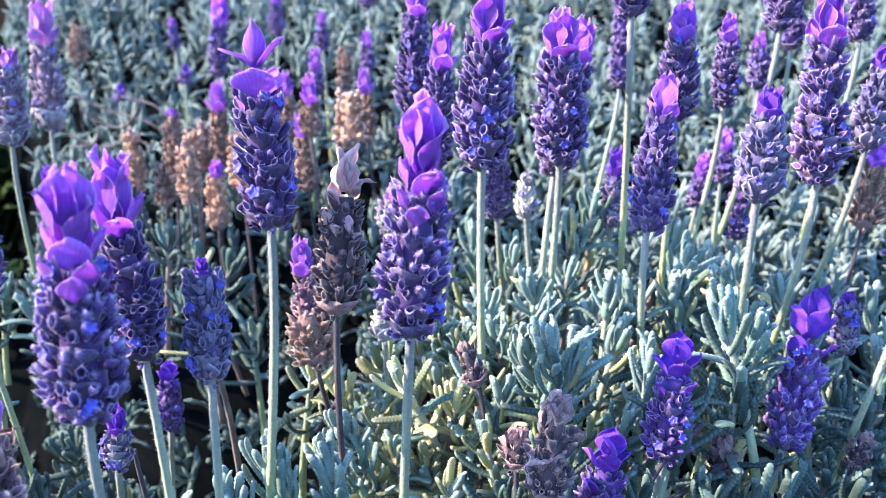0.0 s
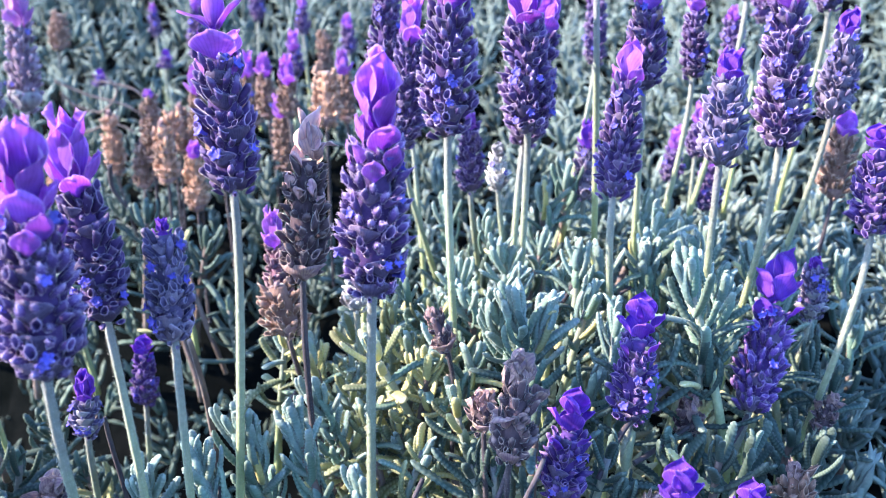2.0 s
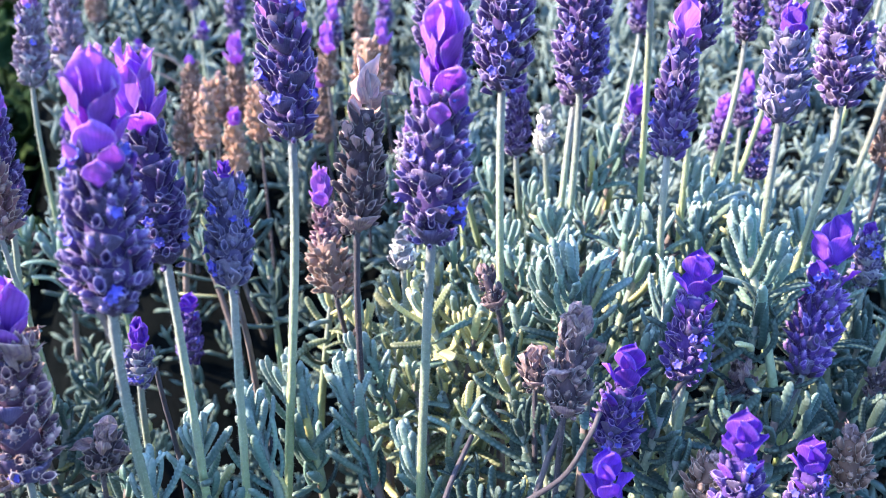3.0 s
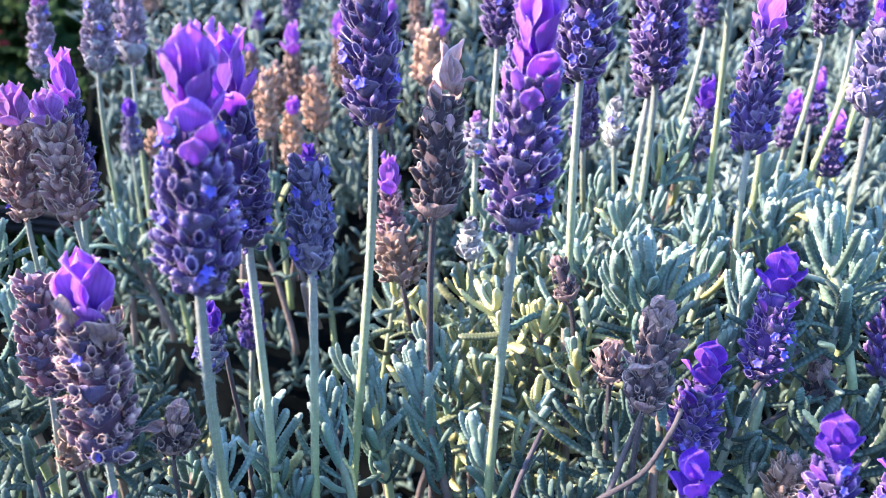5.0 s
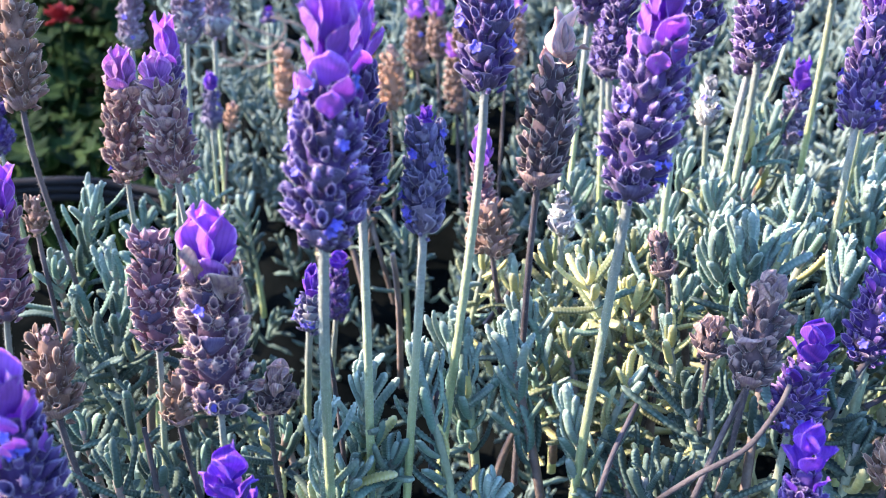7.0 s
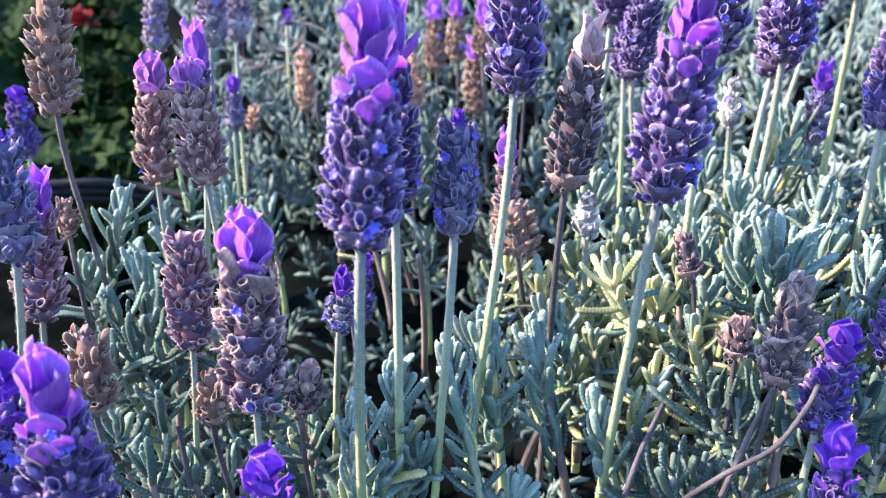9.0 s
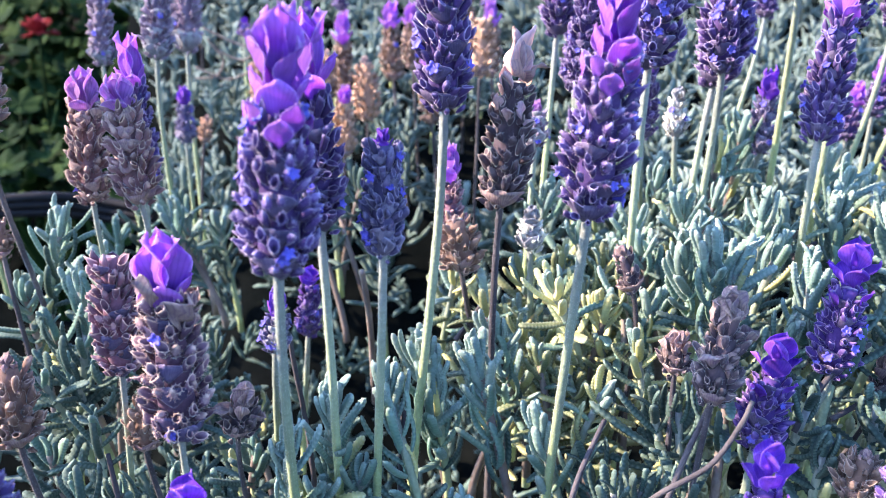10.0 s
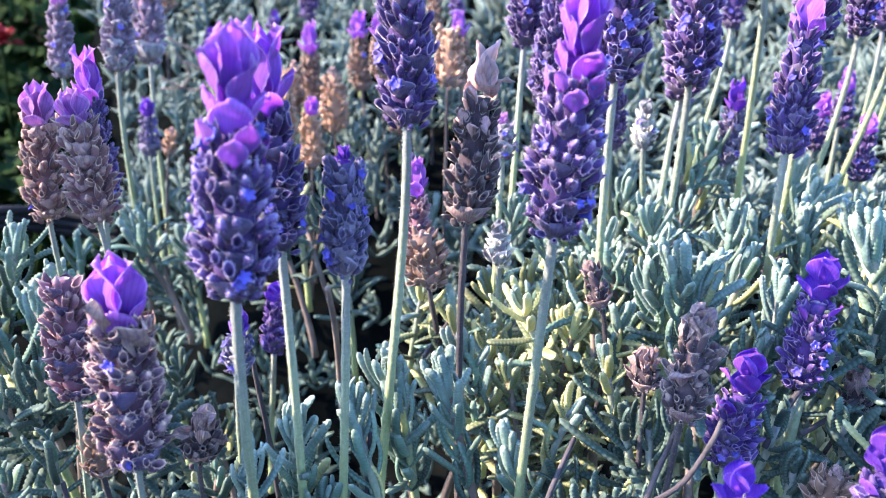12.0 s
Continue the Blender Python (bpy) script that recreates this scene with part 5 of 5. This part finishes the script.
shoot((0.0195, 0.2250, 0.5230), 1.10)
shoot((0.0113, 0.2050, 0.5184), 1.10)
shoot((0.0836, 0.2100, 0.5191), 1.10)
shoot((0.0780, 0.2200, 0.5214), 1.10)
shoot((0.0721, 0.2300, 0.5193), 1.10)
shoot((0.0680, 0.2400, 0.5241), 1.10)
shoot((0.0581, 0.1400, 0.5065), 1.00, age_shade=0.75, leaves=12)
shoot((-0.0148, 0.1800, 0.4998), 1.10, leaves=16, yellow=0.75)
shoot((-0.0070, 0.1820, 0.4964), 1.10, leaves=16, yellow=0.75)
shoot((-0.0010, 0.1880, 0.5069), 1.10, leaves=16, yellow=0.75)
shoot((0.0029, 0.1750, 0.4979), 1.10, leaves=16, yellow=0.75)
shoot((-0.0037, 0.1680, 0.4915), 1.10, leaves=16, yellow=0.75)
shoot((-0.0117, 0.1700, 0.4911), 1.10, leaves=16, yellow=0.75)
shoot((0.0079, 0.1820, 0.5115), 1.10, leaves=16, yellow=0.75)
shoot((0.0029, 0.1950, 0.5113), 1.10, leaves=16, yellow=0.75)
shoot((-0.0169, 0.1950, 0.5057), 1.10, leaves=16, yellow=0.75)
shoot((-0.0049, 0.1980, 0.5096), 1.10, leaves=16, yellow=0.75)
shoot((-0.0294, 0.1900, 0.5086), 1.10, leaves=16, yellow=0.6)
shoot((-0.0237, 0.1850, 0.5062), 1.10, leaves=16, yellow=0.6)
shoot((-0.0320, 0.1540, 0.5050), 1.30, leaves=22, age_shade=-0.3)


# ---- things in the bed behind ----
round_leaved_plant((-0.2972, 0.4600, 0.3228), 0.12, 0.04, 10, 101, 0.013)
round_leaved_plant((-0.3638, 0.5400, 0.3162), 0.14, 0.08, 22, 102, 0.015)
round_leaved_plant((-0.3246, 0.5600, 0.3058), 0.14, 0.07, 20, 103, 0.015)
round_leaved_plant((-0.3728, 0.5000, 0.2992), 0.14, 0.07, 18, 104, 0.015)
round_leaved_plant((-0.3820, 0.6400, 0.3207), 0.14, 0.09, 22, 105, 0.016)
round_leaved_plant((-0.4540, 0.6600, 0.3237), 0.14, 0.09, 22, 106, 0.016)
round_leaved_plant((-0.3284, 0.6600, 0.3147), 0.14, 0.06, 14, 109, 0.015)
round_leaved_plant((-0.4825, 0.7800, 0.3395), 0.14, 0.10, 22, 110, 0.018)
round_leaved_plant((-0.4224, 0.8000, 0.3338), 0.14, 0.10, 20, 111, 0.018)
round_leaved_plant((-0.5465, 0.7600, 0.3400), 0.14, 0.10, 18, 112, 0.018)
round_leaved_plant((-0.4168, 0.9000, 0.3275), 0.14, 0.09, 16, 113, 0.018)
round_leaved_plant((-0.2580, 0.4500, 0.3442), 0.10, 0.04, 8, 114, 0.011)
round_leaved_plant((0.3819, 0.8000, 0.2921), 0.15, 0.12, 18, 107, 0.030)
round_leaved_plant((0.3632, 0.9500, 0.3461), 0.15, 0.14, 18, 108, 0.030)
round_leaved_plant((-0.600, 1.020, 0.340), 0.15, 0.13, 22, 120, 0.022)
round_leaved_plant((-0.720, 1.000, 0.340), 0.15, 0.13, 22, 121, 0.022)
round_leaved_plant((-0.660, 1.140, 0.350), 0.15, 0.13, 22, 122, 0.022)
round_leaved_plant((-0.800, 1.120, 0.350), 0.15, 0.13, 22, 123, 0.022)
round_leaved_plant((-0.540, 1.120, 0.340), 0.15, 0.13, 22, 124, 0.022)
round_leaved_plant((-0.860, 0.950, 0.330), 0.15, 0.13, 22, 125, 0.022)
round_leaved_plant((-0.620, 0.860, 0.330), 0.15, 0.13, 22, 126, 0.022)
red_flower((-0.3757, 0.6000, 0.2940), (-0.3657, 0.6000, 0.4940), 0.015)
hose([(-0.2540, 0.3400, 0.4605), (-0.2287, 0.3500, 0.4603), (-0.2109, 0.3600, 0.4560), (-0.1821, 0.3600, 0.4520)], 0.0022, 'thin black plastic irrigation hose lying across the bed')
hose([(-0.2547, 0.3400, 0.4571), (-0.2293, 0.3500, 0.4568), (-0.2114, 0.3600, 0.4521), (-0.1825, 0.3600, 0.4484)], 0.0022, 'thin black plastic irrigation hose lying across the bed')
hose([(-0.2554, 0.3400, 0.4537), (-0.2299, 0.3500, 0.4531), (-0.2120, 0.3600, 0.4483), (-0.1830, 0.3600, 0.4448)], 0.0022, 'thin black plastic irrigation hose lying across the bed')
twig([(0.0030, 0.1350, 0.4763), (0.0115, 0.1300, 0.4894), (0.0184, 0.1280, 0.4970), (0.0224, 0.1280, 0.5051), (0.0243, 0.1300, 0.5088)], 0.00050, M_STEM_DRY, 'bare dry lavender stalk, cut off at the tip')
twig([(-0.0847, 0.1250, 0.4798), (-0.0852, 0.1250, 0.4866), (-0.0862, 0.1260, 0.4924)], 0.00050, M_STEM_DRY, 'bare dry lavender stalk, cut off at the tip')
twig([(0.0316, 0.1950, 0.4988), (0.0352, 0.1950, 0.5078), (0.0403, 0.1970, 0.5150)], 0.00070, M_STEM_DRY, 'bare dry lavender stalk, cut off at the tip')
twig([(0.0473, 0.2000, 0.5023), (0.0497, 0.2000, 0.5076), (0.0533, 0.2000, 0.5106)], 0.00050, M_STEM_DRY, 'bare dry lavender stalk, cut off at the tip')
twig([(-0.0036, 0.1400, 0.4756), (-0.0015, 0.1420, 0.4841), (0.0030, 0.1500, 0.4907)], 0.00050, M_STEM_DRY, 'bare dry lavender stalk, cut off at the tip')
twig([(0.0129, 0.1350, 0.4811), (0.0162, 0.1360, 0.4936), (0.0178, 0.1370, 0.4978), (0.0193, 0.1360, 0.5048)], 0.00050, M_STEM_DRY, 'bare dry lavender stalk, cut off at the tip')
twig([(0.0368, 0.1450, 0.4938), (0.0431, 0.1500, 0.5031), (0.0531, 0.1600, 0.5051)], 0.00050, M_STEM_DRY, 'bare dry lavender stalk, cut off at the tip')
twig([(0.0596, 0.1500, 0.4900), (0.0652, 0.1550, 0.4944), (0.0713, 0.1630, 0.4971)], 0.00050, M_STEM_DRY, 'bare dry lavender stalk, cut off at the tip')
twig([(0.0449, 0.1500, 0.4940), (0.0530, 0.1560, 0.4951), (0.0585, 0.1600, 0.4964)], 0.00050, M_STEM_DRY, 'bare dry lavender stalk, cut off at the tip')
twig([(-0.0363, 0.1420, 0.4717), (-0.0358, 0.1430, 0.4895), (-0.0353, 0.1450, 0.4959)], 0.00050, M_STEM_DRY, 'bare dry lavender stalk, cut off at the tip')
twig([(-0.0295, 0.1850, 0.4877), (-0.0234, 0.1900, 0.4975), (-0.0292, 0.1920, 0.5080)], 0.00050, M_STEM_DRY, 'bare dry lavender stalk, cut off at the tip')
twig([(-0.0553, 0.1500, 0.4636), (-0.0570, 0.1520, 0.4819), (-0.0592, 0.1530, 0.4972), (-0.0597, 0.1530, 0.5035)], 0.00050, M_STEM_DRY, 'bare dry lavender stalk, cut off at the tip')
twig([(-0.0523, 0.2000, 0.4597), (-0.0509, 0.1900, 0.4880), (-0.0514, 0.1850, 0.5044)], 0.00070, M_TWIG, 'thin dark twig in the hollow of the bush')
twig([(-0.0648, 0.2600, 0.4548), (-0.0716, 0.2600, 0.4808), (-0.0764, 0.2700, 0.4867)], 0.00070, M_TWIG, 'thin dark twig in the hollow of the bush')
twig([(-0.1674, 0.4000, 0.5280), (-0.1530, 0.4000, 0.5216), (-0.1358, 0.4000, 0.5163), (-0.1240, 0.4000, 0.5071)], 0.00050, M_TWIG, 'curly dead grey twig over the dark hollow')
twig([(-0.1613, 0.4000, 0.5177), (-0.1490, 0.4000, 0.5138), (-0.1401, 0.4000, 0.5228), (-0.1441, 0.4000, 0.5304)], 0.00050, M_TWIG, 'curly dead grey twig over the dark hollow')
twig([(-0.1728, 0.4000, 0.5100), (-0.1581, 0.4000, 0.5046), (-0.1445, 0.4000, 0.5085), (-0.1347, 0.4000, 0.5045)], 0.00050, M_TWIG, 'curly dead grey twig over the dark hollow')
twig([(-0.1657, 0.4000, 0.5229), (-0.1593, 0.4000, 0.5138), (-0.1631, 0.4000, 0.5060), (-0.1737, 0.4000, 0.5047)], 0.00050, M_TWIG, 'curly dead grey twig over the dark hollow')
twig([(-0.1470, 0.4000, 0.5279), (-0.1322, 0.4000, 0.5240), (-0.1231, 0.4000, 0.5149), (-0.1155, 0.4000, 0.5136)], 0.00050, M_TWIG, 'curly dead grey twig over the dark hollow')
twig([(-0.1000, 0.2770, 0.5214), (-0.1011, 0.2800, 0.5125), (-0.0980, 0.2850, 0.5029), (-0.0898, 0.2900, 0.4865)], 0.00070, M_STEM_DRY, 'thin forked dry stalk')
